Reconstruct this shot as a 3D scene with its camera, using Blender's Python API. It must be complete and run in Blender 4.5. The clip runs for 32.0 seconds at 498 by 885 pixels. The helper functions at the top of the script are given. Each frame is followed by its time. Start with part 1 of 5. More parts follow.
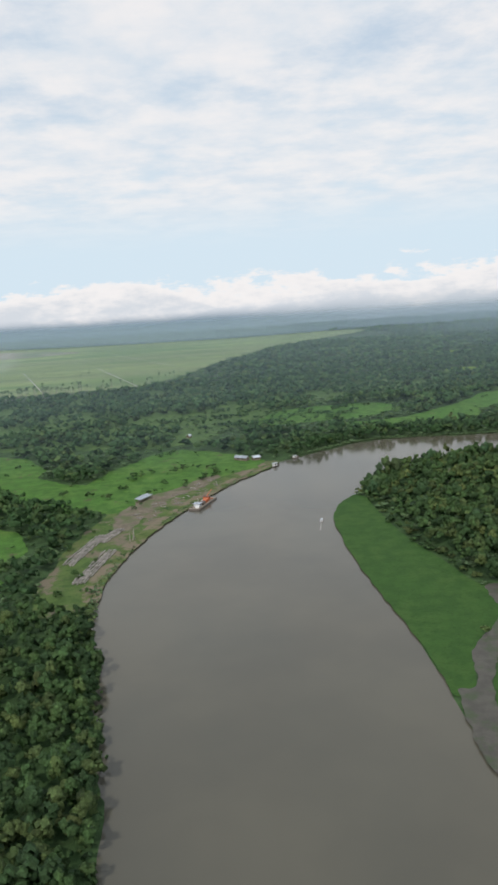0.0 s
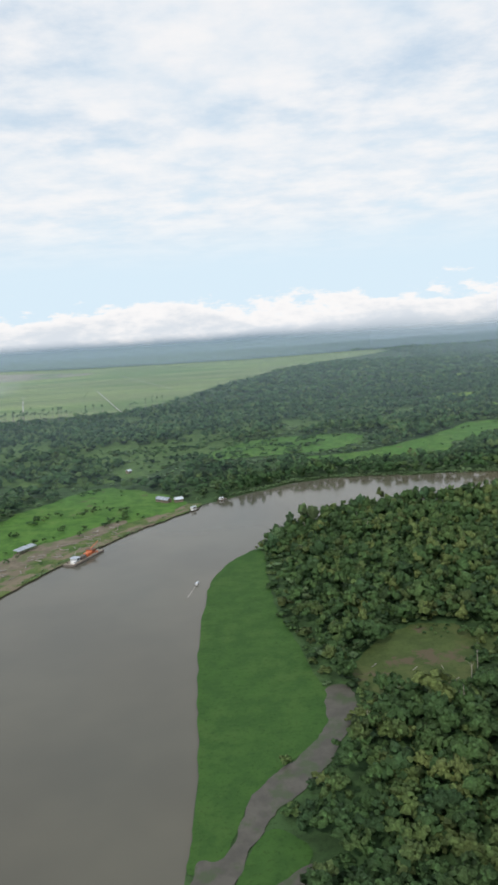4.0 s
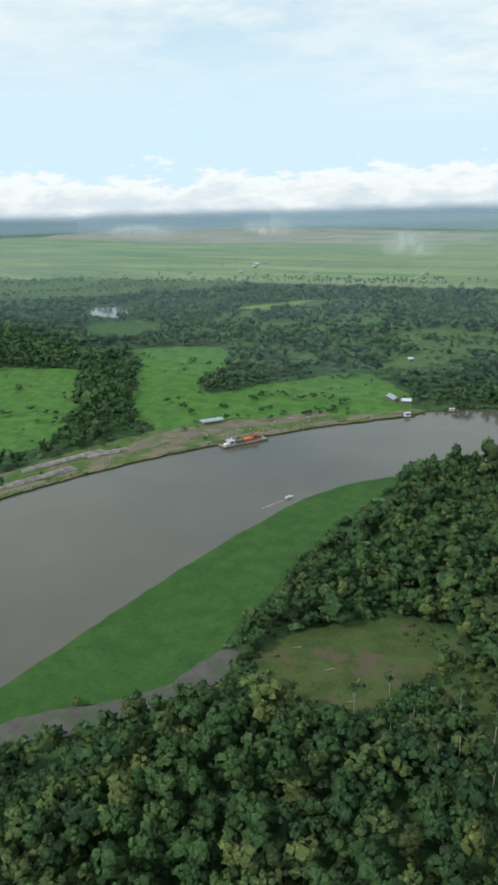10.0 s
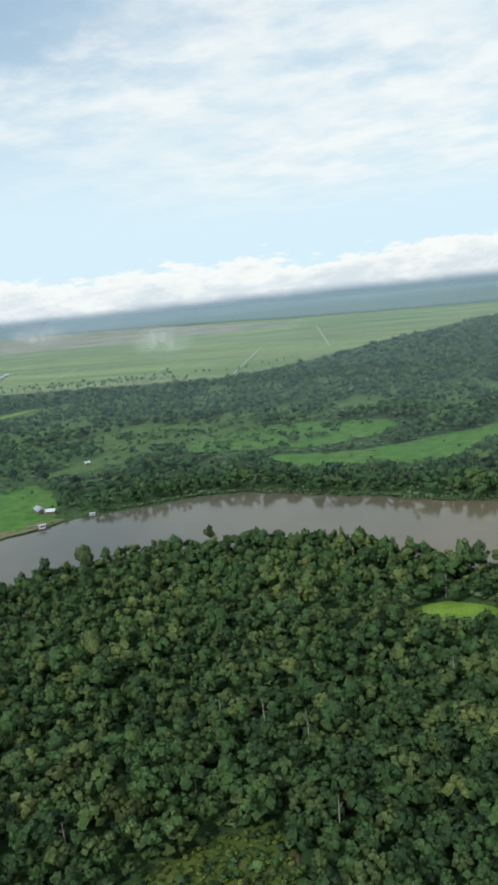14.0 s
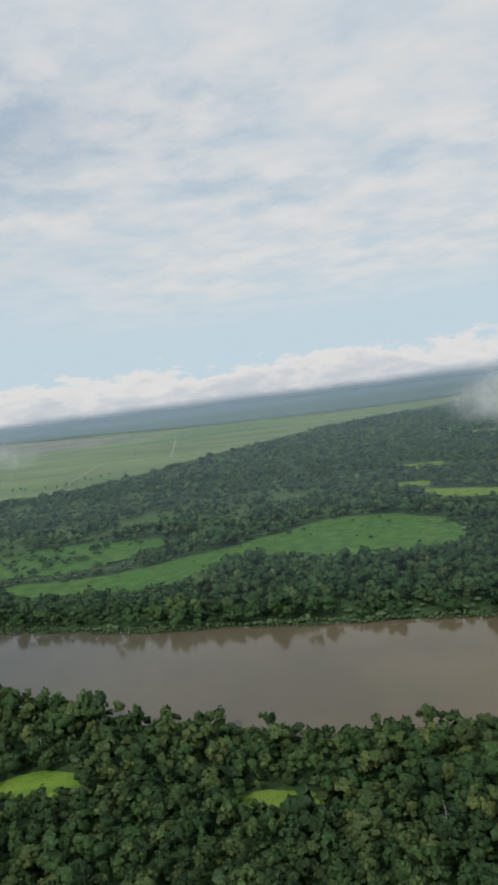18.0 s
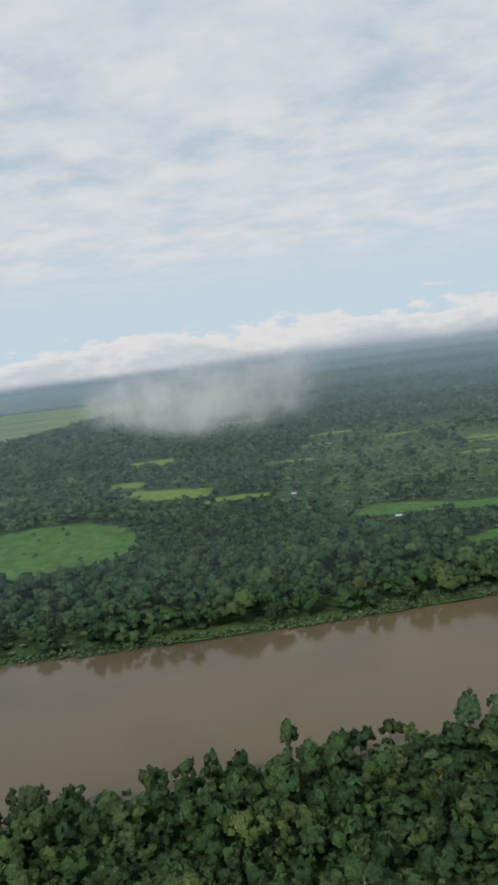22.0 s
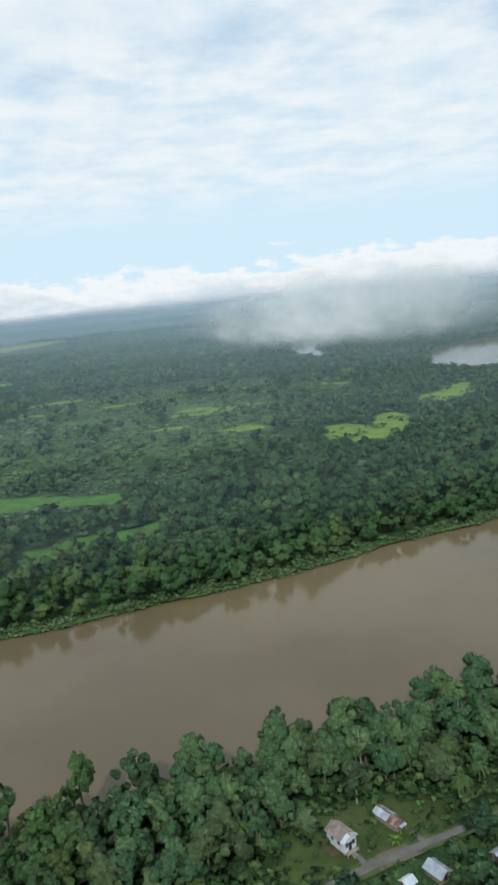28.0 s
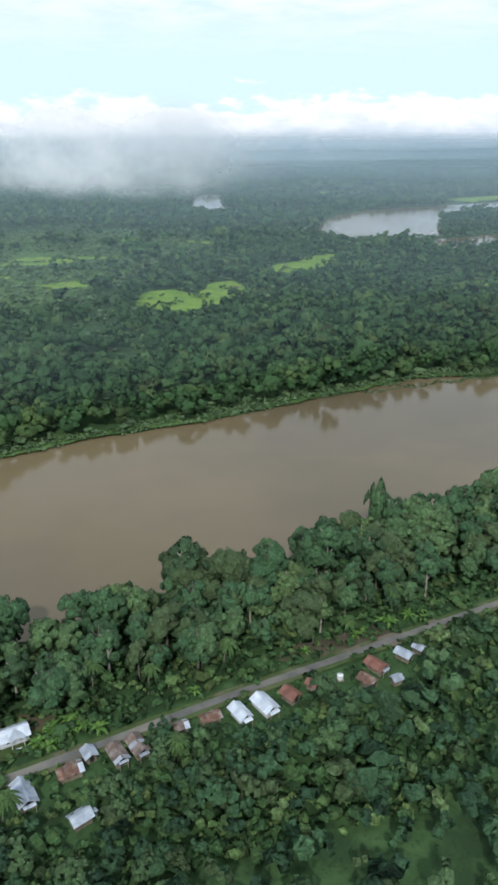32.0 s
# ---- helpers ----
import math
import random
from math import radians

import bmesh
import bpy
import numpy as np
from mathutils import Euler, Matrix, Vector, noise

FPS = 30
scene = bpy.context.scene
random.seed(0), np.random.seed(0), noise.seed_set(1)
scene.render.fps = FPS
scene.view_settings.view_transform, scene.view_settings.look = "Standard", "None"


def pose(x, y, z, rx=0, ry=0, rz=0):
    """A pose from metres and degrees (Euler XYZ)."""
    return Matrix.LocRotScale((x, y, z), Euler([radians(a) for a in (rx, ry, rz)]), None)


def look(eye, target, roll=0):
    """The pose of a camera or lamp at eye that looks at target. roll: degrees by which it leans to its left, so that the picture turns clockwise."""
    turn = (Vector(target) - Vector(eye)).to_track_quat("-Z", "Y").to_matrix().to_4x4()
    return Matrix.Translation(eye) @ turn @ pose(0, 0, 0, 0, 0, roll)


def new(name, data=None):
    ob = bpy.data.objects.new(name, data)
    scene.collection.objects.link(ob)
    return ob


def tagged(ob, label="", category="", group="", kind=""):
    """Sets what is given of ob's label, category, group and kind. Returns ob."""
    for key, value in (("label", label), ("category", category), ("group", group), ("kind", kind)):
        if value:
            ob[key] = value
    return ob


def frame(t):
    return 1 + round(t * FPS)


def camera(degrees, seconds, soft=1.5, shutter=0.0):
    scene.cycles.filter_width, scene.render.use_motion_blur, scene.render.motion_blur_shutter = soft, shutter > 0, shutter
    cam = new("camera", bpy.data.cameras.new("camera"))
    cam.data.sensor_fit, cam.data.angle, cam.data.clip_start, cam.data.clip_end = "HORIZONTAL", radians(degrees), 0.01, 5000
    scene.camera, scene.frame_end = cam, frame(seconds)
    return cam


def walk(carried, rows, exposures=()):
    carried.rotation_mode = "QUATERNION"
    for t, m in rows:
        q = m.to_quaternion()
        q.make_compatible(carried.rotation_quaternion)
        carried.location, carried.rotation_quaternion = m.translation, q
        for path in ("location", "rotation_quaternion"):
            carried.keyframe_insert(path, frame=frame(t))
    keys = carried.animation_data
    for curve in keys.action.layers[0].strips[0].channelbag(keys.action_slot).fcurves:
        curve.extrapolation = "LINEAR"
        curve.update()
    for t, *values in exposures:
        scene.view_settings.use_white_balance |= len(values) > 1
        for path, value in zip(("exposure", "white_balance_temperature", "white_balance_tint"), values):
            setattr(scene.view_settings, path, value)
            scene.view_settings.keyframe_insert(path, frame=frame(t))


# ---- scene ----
cam = camera(37.1, 32.0, soft=3.0)
PATH = [
    (0, (-71.45, -48.422, 142.132), (-71.3895, -46.4557, 141.7708), -3.57),
    (0.5, (-59.656, -39.315, 141.656), (-59.6651, -37.344, 141.3179), -4.95),
    (1, (-47.269, -30.111, 141.545), (-47.3208, -28.1402, 141.2052), -4.64),
    (1.5, (-34.437, -21.131, 141.631), (-34.4876, -19.1611, 141.2896), -5.16),
    (2, (-21.763, -12.772, 141.641), (-21.8162, -10.7988, 141.3166), -5.02),
    (2.5, (-8.962, -4.428, 141.688), (-8.9992, -2.4554, 141.3615), -5.07),
    (3, (3.823, 3.528, 141.842), (3.7988, 5.5022, 141.5252), -4.35),
    (3.5, (17.497, 10.84, 141.907), (17.4613, 12.8151, 141.5923), -4.42),
    (5.5, (77.063, 36.545, 147.45), (76.9664, 38.5237, 147.179), -0.35),
    (6, (90.178, 45.61, 148.631), (90.0176, 47.5762, 148.2987), -1.05),
    (6.5, (104.459, 54.307, 149.112), (104.2159, 56.2565, 148.7398), -1.81),
    (7, (118.471, 63.286, 149.741), (118.1906, 65.2319, 149.3733), -0.96),
    (7.5, (132.308, 72.487, 150.275), (131.7832, 74.3724, 149.8603), -1.52),
    (8, (146.254, 81.3, 150.688), (145.5307, 83.1046, 150.2181), 0.17),
    (8.5, (159.483, 91.436, 150.652), (158.6652, 93.1963, 150.1699), 0.52),
    (9, (173.205, 100.858, 150.473), (172.299, 102.5743, 149.9898), 0.17),
    (9.5, (185.747, 110.213, 150.526), (184.7784, 111.8811, 149.9968), 0.05),
    (10, (199.75, 119.756, 150.436), (198.5772, 121.2566, 149.8238), -1.58),
    (10.5, (213.65, 128.562, 150.735), (212.482, 130.0702, 150.1338), -0.11),
    (11, (227.067, 137.718, 150.842), (225.8222, 139.1719, 150.2627), -1.49),
    (11.5, (240.809, 147.698, 150.992), (239.5617, 149.1484, 150.4073), -1.44),
    (12, (254.792, 158.009, 150.488), (253.5405, 159.4548, 149.9003), -2.33),
    (12.5, (267.781, 169.003, 149.697), (266.5316, 170.464, 149.1428), -2.73),
    (13, (280.606, 180.498, 148.52), (279.405, 182.0224, 148.0386), -3.07),
    (13.5, (295.042, 192.324, 147.982), (294.0799, 194.0231, 147.547), -4.73),
    (14, (309.963, 201.824, 147.834), (309.1776, 203.6194, 147.4342), -6.17),
    (14.5, (324.113, 211.868, 147.38), (323.4394, 213.7203, 147.0383), -6.42),
    (16.5, (382.328, 251.034, 139.962), (381.5515, 252.8647, 139.743), -8.42),
    (17, (396.762, 260.12, 138.883), (396.1224, 262.0057, 138.6941), -7.8),
    (17.5, (411.024, 268.714, 137.841), (410.4507, 270.6248, 137.6945), -7.2),
    (18, (424.872, 278.0, 137.1), (424.357, 279.9275, 136.9586), -7.18),
    (18.5, (438.266, 287.301, 136.568), (437.8139, 289.2434, 136.4218), -7.28),
    (19, (451.583, 296.155, 135.966), (451.1954, 298.1111, 135.8177), -7.36),
    (19.5, (465.516, 305.27, 135.798), (465.1775, 307.2358, 135.6472), -7.63),
    (20, (479.617, 314.078, 135.228), (479.3394, 316.053, 135.0814), -6.72),
    (20.5, (492.75, 321.429, 134.628), (492.5787, 323.4133, 134.4493), -6.8),
    (21, (505.452, 328.687, 134.16), (505.3298, 330.673, 133.9625), -7.06),
    (21.5, (518.336, 336.194, 134.045), (518.2741, 338.1811, 133.8284), -7.07),
    (22, (531.825, 343.73, 134.072), (531.8069, 345.7151, 133.8314), -7.34),
    (22.5, (545.458, 351.051, 134.001), (545.4919, 353.0326, 133.7355), -7.09),
    (23, (558.642, 358.569, 133.713), (558.7174, 360.5489, 133.4418), -7.0),
    (23.5, (572.387, 366.133, 132.458), (572.5221, 368.1092, 132.1824), -6.99),
    (24, (586.853, 373.241, 131.067), (587.0432, 375.2102, 130.7706), -7.06),
    (24.5, (602.086, 380.294, 130.19), (602.2247, 382.2717, 129.9248), -7.19),
    (26.5, (659.94, 404.007, 123.759), (660.1561, 405.9643, 123.4108), -8.33),
    (27, (674.738, 409.875, 123.094), (675.0201, 411.8254, 122.7521), -7.27),
    (27.5, (689.178, 414.777, 122.787), (689.5203, 416.7193, 122.4527), -6.58),
    (28, (702.7, 418.588, 122.024), (703.0692, 420.5124, 121.6254), -5.7),
    (28.5, (716.877, 421.879, 121.204), (717.2809, 423.7837, 120.7471), -5.2),
    (29, (731.016, 424.922, 120.381), (731.447, 426.807, 119.87), -4.0),
    (29.5, (745.36, 428.083, 119.475), (745.82, 429.9419, 118.898), -2.9),
    (30, (759.581, 430.948, 118.583), (760.056, 432.7879, 117.959), -2.2),
    (30.5, (773.697, 433.59, 117.963), (774.18, 435.4059, 117.278), -1.9),
    (31, (787.437, 436.276, 117.462), (787.9321, 438.0793, 116.7529), -1.1),
    (31.5, (801.422, 439.068, 116.512), (801.9229, 440.8586, 115.7752), -0.5),
    (32, (815.493, 440.719, 116.466), (815.961, 442.5032, 115.6929), -0.2),
]
walk(cam, [(t, look(eye, target, roll)) for t, eye, target, roll in PATH],
     exposures=((0, -0.24, 6550, 12), (4, -0.14, 6500, 11), (7, -0.12, 6420, 9), (9, -0.1, 6250, 4), (14, -0.12, 6350, 5), (16.5, -0.45, 6500, 8), (21, -0.57, 6450, 11), (24, -0.35, 6350, 9),
                (27, -0.25, 6200, 6), (30, 0.0, 6100, 8), (32, 0.06, 6050, 9)))

# ---------------------------------------------------------------- sky and sun
SUN_ELEV, SUN_AZ = radians(42), radians(200)      # azimuth clockwise from +y: the sun stands behind, to the south
sun = new("sun", bpy.data.lights.new("sun", "SUN"))
sun.data.energy, sun.data.angle, sun.data.color = 2.6, radians(3.0), (1.0, 0.95, 0.86)
sun_way = Vector((math.sin(SUN_AZ) * math.cos(SUN_ELEV), math.cos(SUN_AZ) * math.cos(SUN_ELEV), math.sin(SUN_ELEV)))
sun.matrix_world = look(sun_way * 900, (0, 0, 0))


class Nodes:
    """Short hand for building node trees."""

    def __init__(self, tree):
        self.tree = tree
        tree.nodes.clear()

    def add(self, kind, **ins):
        n = self.tree.nodes.new(kind)
        for k, v in ins.items():
            key = int(k[1:]) if k[0] == "i" and k[1:].isdigit() else k.replace("_", " ")
            self.put(n.inputs[key], v)
        return n

    def put(self, socket, v):
        if isinstance(v, bpy.types.NodeSocket):
            self.tree.links.new(v, socket)
        elif isinstance(v, bpy.types.Node):
            self.tree.links.new(v.outputs[0], socket)
        else:
            socket.default_value = v

    def math(self, op, a, b=0.0, c=0.0, clamp=False):
        n = self.add("ShaderNodeMath", i0=a, i1=b, i2=c)
        n.operation, n.use_clamp = op, clamp
        return n.outputs[0]

    def mix(self, f, a, b):
        n = self.add("ShaderNodeMix")
        n.data_type = "RGBA"
        self.put(n.inputs["Factor"], f)
        self.put(n.inputs[6], a)
        self.put(n.inputs[7], b)
        return n.outputs[2]

    def ramp(self, f, lo, hi):
        n = self.add("ShaderNodeMapRange", Value=f, From_Min=lo, From_Max=hi)
        n.interpolation_type = "SMOOTHSTEP"
        return n.outputs[0]

    def noise(self, vec, scale, detail=4.0, rough=0.55):
        return self.add("ShaderNodeTexNoise", Vector=vec, Scale=scale, Detail=detail, Roughness=rough).outputs[0]


def rgb(r, g, b):
    return (r, g, b, 1.0)


world = bpy.data.worlds.new("sky")
scene.world = world
world.use_nodes = True
W = Nodes(world.node_tree)
way = W.add("ShaderNodeTexCoord").outputs["Generated"]
xyz = W.add("ShaderNodeSeparateXYZ", Vector=way)
up = xyz.outputs[2]
sky = W.add("ShaderNodeTexSky")
sky.sky_type, sky.sun_disc, sky.sun_elevation, sky.sun_rotation = "NISHITA", False, SUN_ELEV, SUN_AZ
sky.altitude, sky.air_density, sky.dust_density = 150.0, 1.0, 1.6
dim = W.add("ShaderNodeVectorMath", i0=sky)
dim.operation = "SCALE"
dim.inputs["Scale"].default_value = 0.12
blue = dim.outputs[0]
# high veil of cloud, on a flat layer overhead
lift = W.math("MAXIMUM", W.math("ADD", up, 0.10), 0.05)
flat = W.add("ShaderNodeCombineXYZ", X=W.math("DIVIDE", xyz.outputs[0], lift), Y=W.math("DIVIDE", xyz.outputs[1], lift), Z=0.0)
veil = W.ramp(W.noise(flat, 0.8, 8.0, 0.60), 0.34, 0.56)
veil = W.math("MULTIPLY", veil, W.ramp(up, 0.08, 0.26))
deck = W.math("MULTIPLY", W.ramp(W.noise(flat, 0.8, 8.0, 0.60), 0.25, 0.50), W.math("MULTIPLY", W.ramp(up, 0.07, 0.16), W.ramp(xyz.outputs[0], -0.65, -0.30)))
veil = W.math("MAXIMUM", veil, deck)
thin = W.noise(flat, 3.2, 6.0, 0.6)
veil_colour = W.mix(W.ramp(thin, 0.22, 0.74), rgb(0.76, 0.88, 0.98), rgb(1.06, 1.05, 1.04))
col = W.mix(W.ramp(up, 0.08, 0.50), rgb(0.77, 0.94, 1.05), blue)
col = W.mix(W.ramp(up, 0.12, 0.55), col, W.mix(0.7, blue, rgb(0.54, 0.77, 1.02)))
col = W.mix(W.math("MULTIPLY", veil, 0.92), col, veil_colour)
# bank of low cumulus along the horizon
ring = W.add("ShaderNodeCombineXYZ", X=W.math("MULTIPLY", W.math("ARCTAN2", xyz.outputs[0], xyz.outputs[1]), 6.0),
             Y=W.math("MULTIPLY", up, 16.0), Z=0.0)
puff = W.noise(ring, 1.5, 6.0, 0.58)
curl = W.noise(ring, 7.0, 7.0, 0.6)
top = W.math("ADD", 0.037, W.math("MULTIPLY_ADD", W.math("SUBTRACT", curl, 0.5), 0.05, W.math("MULTIPLY", W.math("SUBTRACT", puff, 0.5), 0.13)))
bank = W.ramp(W.math("SUBTRACT", top, up), -0.004, 0.011)
bank_colour = W.mix(W.ramp(W.math("SUBTRACT", top, up), 0.008, 0.05), rgb(1.06, 1.05, 1.04), rgb(0.78, 0.84, 0.90))
col = W.mix(bank, col, bank_colour)
# land beyond the ground sheet, under the cloud base, blue haze painted into its colour
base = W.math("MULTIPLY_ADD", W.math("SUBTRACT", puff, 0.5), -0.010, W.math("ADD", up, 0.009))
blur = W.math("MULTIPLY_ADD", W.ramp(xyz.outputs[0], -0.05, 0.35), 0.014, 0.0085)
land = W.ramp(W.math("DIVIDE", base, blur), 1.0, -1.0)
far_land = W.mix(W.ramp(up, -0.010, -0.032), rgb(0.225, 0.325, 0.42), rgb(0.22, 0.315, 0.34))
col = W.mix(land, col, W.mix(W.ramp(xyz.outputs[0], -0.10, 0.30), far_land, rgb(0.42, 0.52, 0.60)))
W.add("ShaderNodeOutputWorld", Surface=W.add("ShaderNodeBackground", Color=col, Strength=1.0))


# ---------------------------------------------------------------- materials
def material(name):
    m = bpy.data.materials.new(name)
    m.use_nodes = True
    return m, Nodes(m.node_tree)


def surface(name, dark, light, size=3.0, fine=0.4, rough=0.9, bump=0.3, metal=0.0, third=None, third_size=40.0, spread=(0.35, 0.65), each=0.0):
    """A two-scale mottled surface, in metres, with bump; third is a large-scale stain colour."""
    m, n = material(name)
    pos = n.add("ShaderNodeTexCoord").outputs["Object"]
    big = n.ramp(n.noise(pos, 1.0 / size, 5.0, 0.6), *spread)
    grain = n.noise(pos, 1.0 / fine, 4.0, 0.65)
    c = n.mix(big, dark, light)
    if third:
        c = n.mix(n.ramp(n.noise(pos, 1.0 / third_size, 4.0, 0.6), 0.48, 0.64), c, third)
    c = n.mix(n.math("MULTIPLY", grain, 0.45), c, rgb(*(0.55 * v for v in dark[:3])))
    if each:
        c = n.add("ShaderNodeHueSaturation", Color=c, Value=n.math("MULTIPLY_ADD", n.add("ShaderNodeObjectInfo").outputs["Random"], each, 1.0 - each / 2))
    b = n.add("ShaderNodeBump", Strength=bump, Distance=0.3 * fine, Height=grain)
    p = n.add("ShaderNodeBsdfPrincipled", Base_Color=c, Roughness=rough, Metallic=metal, Normal=b)
    n.add("ShaderNodeOutputMaterial", Surface=p)
    return m


def foliage(name, dark, mid, light, gloss=0.5, depth=1.0):
    """Leaves: one tint a tree, and a shift from leaf clump to leaf clump."""
    m, n = material(name)
    tinted = n.add("ShaderNodeAttribute")
    tinted.attribute_name = "tint"
    tint = tinted.outputs["Fac"]
    isle = n.add("ShaderNodeNewGeometry").outputs["Random Per Island"]
    c = n.mix(n.ramp(tint, 0.0, 0.6), dark, mid)
    c = n.mix(n.ramp(tint, 0.6, 1.0), c, light)
    own = n.math("FRACT", n.math("MULTIPLY", tint, 43.7))          # each tree's own cast
    c = n.mix(n.math("MULTIPLY", n.ramp(own, 0.88, 1.0), 0.38), c, rgb(*(0.5 * a + b for a, b in zip(light[:3], (0.045, 0.022, 0.006)))))
    c = n.mix(n.math("MULTIPLY", n.ramp(own, 0.20, 0.0), 0.4), c, rgb(*(1.25 * a for a in light[:3])))
    where = n.add("ShaderNodeNewGeometry").outputs["Position"]
    grain = n.ramp(n.noise(where, 1.0, 4.0, 0.7), 0.36, 0.64)
    patch = n.noise(where, 0.35, 2.0, 0.5)
    value = n.math("MULTIPLY_ADD", grain, 0.75 * depth, n.math("MULTIPLY_ADD", isle, 0.4 * depth, n.math("MULTIPLY_ADD", patch, 0.4, 0.52 + 0.55 * (1 - depth))))
    c = n.add("ShaderNodeHueSaturation", Color=c, Hue=n.math("MULTIPLY_ADD", patch, 0.04, 0.48), Value=value)
    b = n.add("ShaderNodeBump", Strength=0.7, Distance=0.5, Height=grain)
    p = n.add("ShaderNodeBsdfPrincipled", Base_Color=c, Roughness=gloss + 0.25, Specular_IOR_Level=0.22, Normal=b)
    t = n.add("ShaderNodeBsdfTranslucent", Color=c)
    n.add("ShaderNodeOutputMaterial", Surface=n.add("ShaderNodeMixShader", i0=0.22, i1=p, i2=t))
    return m


def grassland(name, dark, light, dry, bare=0.0, earth=rgb(0.085, 0.072, 0.045)):
    """Rough pasture: broad damp and dry stretches, tussocks and worn spots."""
    m, n = material(name)
    pos = n.add("ShaderNodeTexCoord").outputs["Object"]
    broad = n.ramp(n.noise(pos, 1 / 55.0, 5.0, 0.6), 0.36, 0.66)
    stand = n.noise(pos, 1 / 11.0, 6.0, 0.68)
    tuft = n.noise(pos, 1 / 1.6, 4.0, 0.7)
    c = n.mix(n.ramp(stand, 0.36, 0.62), dark, light)
    c = n.mix(n.math("MULTIPLY", broad, n.ramp(stand, 0.4, 0.7)), c, dry)
    c = n.mix(n.math("MULTIPLY", n.ramp(tuft, 0.50, 0.72), 0.55), c, rgb(*(0.45 * v for v in dark[:3])))
    if bare:
        c = n.mix(n.ramp(n.math("MULTIPLY_ADD", tuft, 0.2, n.noise(pos, 1 / 17.0, 5.0, 0.65)), 0.72 - 0.12 * bare, 0.80 - 0.12 * bare), c, earth)
    b = n.add("ShaderNodeBump", Strength=0.5, Distance=0.35, Height=n.math("MULTIPLY_ADD", stand, 1.2, tuft))
    n.add("ShaderNodeOutputMaterial", Surface=n.add("ShaderNodeBsdfPrincipled", Base_Color=c, Roughness=0.9, Specular_IOR_Level=0.2, Normal=b))
    return m


def wet_plain():
    """Open wetland: long strips of sedge and wet grass drawn out along the plain."""
    m, n = material("wetland_plain")
    pos = n.add("ShaderNodeTexCoord").outputs["Object"]
    drawn = n.add("ShaderNodeMapping", Vector=pos, Rotation=(0, 0, -0.38), Scale=(1 / 520.0, 1 / 85.0, 1.0))
    strips = n.ramp(n.noise(drawn, 1.0, 6.0, 0.6), 0.36, 0.66)
    broad = n.ramp(n.noise(drawn, 0.28, 4.0, 0.55), 0.38, 0.64)
    tufts = n.noise(pos, 1 / 14.0, 4.0, 0.65)
    c = n.mix(strips, rgb(0.085, 0.160, 0.048), rgb(0.225, 0.290, 0.105))
    c = n.mix(n.math("MULTIPLY", broad, 0.7), c, rgb(0.17, 0.205, 0.10))
    c = n.mix(n.math("MULTIPLY", n.ramp(tufts, 0.50, 0.70), 0.45), c, rgb(0.055, 0.105, 0.038))
    b = n.add("ShaderNodeBump", Strength=0.4, Distance=0.6, Height=tufts)
    n.add("ShaderNodeOutputMaterial", Surface=n.add("ShaderNodeBsdfPrincipled", Base_Color=c, Roughness=0.9, Specular_IOR_Level=0.2, Normal=b))
    return m


M_FLOOR = grassland("forest_floor", rgb(0.024, 0.048, 0.018), rgb(0.042, 0.086, 0.030), rgb(0.058, 0.108, 0.038))
M_GRASS = grassland("meadow_grass", rgb(0.042, 0.108, 0.019), rgb(0.066, 0.165, 0.028), rgb(0.098, 0.170, 0.038), 0.15)
M_SEDGE = grassland("floating_grass", rgb(0.028, 0.074, 0.016), rgb(0.037, 0.094, 0.019), rgb(0.050, 0.100, 0.024))
M_RICE = grassland("rice_green", rgb(0.098, 0.180, 0.024), rgb(0.150, 0.245, 0.034), rgb(0.180, 0.240, 0.050), 0.2)
M_OLIVE = grassland("olive_grass", rgb(0.048, 0.074, 0.016), rgb(0.074, 0.108, 0.022), rgb(0.096, 0.112, 0.030), 0.6)
M_SCRUB = grassland("scrub_ground", rgb(0.044, 0.086, 0.024), rgb(0.070, 0.130, 0.034), rgb(0.090, 0.150, 0.040))
M_CLEAR = grassland("cleared_ground", rgb(0.040, 0.062, 0.018), rgb(0.060, 0.090, 0.026), rgb(0.078, 0.084, 0.034), 0.6)
M_TRODDEN = grassland("trodden_bank", rgb(0.060, 0.095, 0.026), rgb(0.090, 0.135, 0.036), rgb(0.120, 0.125, 0.060), 1.3, rgb(0.165, 0.140, 0.100))
M_BANKGRASS = grassland("bank_grass", rgb(0.048, 0.090, 0.024), rgb(0.076, 0.130, 0.034), rgb(0.110, 0.125, 0.050), 0.9, rgb(0.145, 0.125, 0.090))
M_VERGE = grassland("road_verge", rgb(0.040, 0.066, 0.022), rgb(0.062, 0.094, 0.030), rgb(0.095, 0.100, 0.050), 1.1, rgb(0.125, 0.108, 0.078))
M_MUD = surface("bank_mud", rgb(0.115, 0.095, 0.066), rgb(0.19, 0.165, 0.12), 5.0, 0.8, third=rgb(0.080, 0.115, 0.035), third_size=10)
M_WETMUD = surface("wet_mud", rgb(0.058, 0.054, 0.044), rgb(0.092, 0.086, 0.070), 6.0, 0.9, 0.6, 0.25, third=rgb(0.045, 0.070, 0.026), third_size=9)
M_EARTH = surface("bare_earth", rgb(0.062, 0.050, 0.032), rgb(0.095, 0.074, 0.048), 7.0, 0.9, third=rgb(0.042, 0.085, 0.022), third_size=10)
M_ROAD = surface("gravel_road", rgb(0.10, 0.098, 0.090), rgb(0.15, 0.146, 0.132), 4.0, 0.5, third=rgb(0.20, 0.185, 0.155), third_size=18)
M_PLAIN = wet_plain()
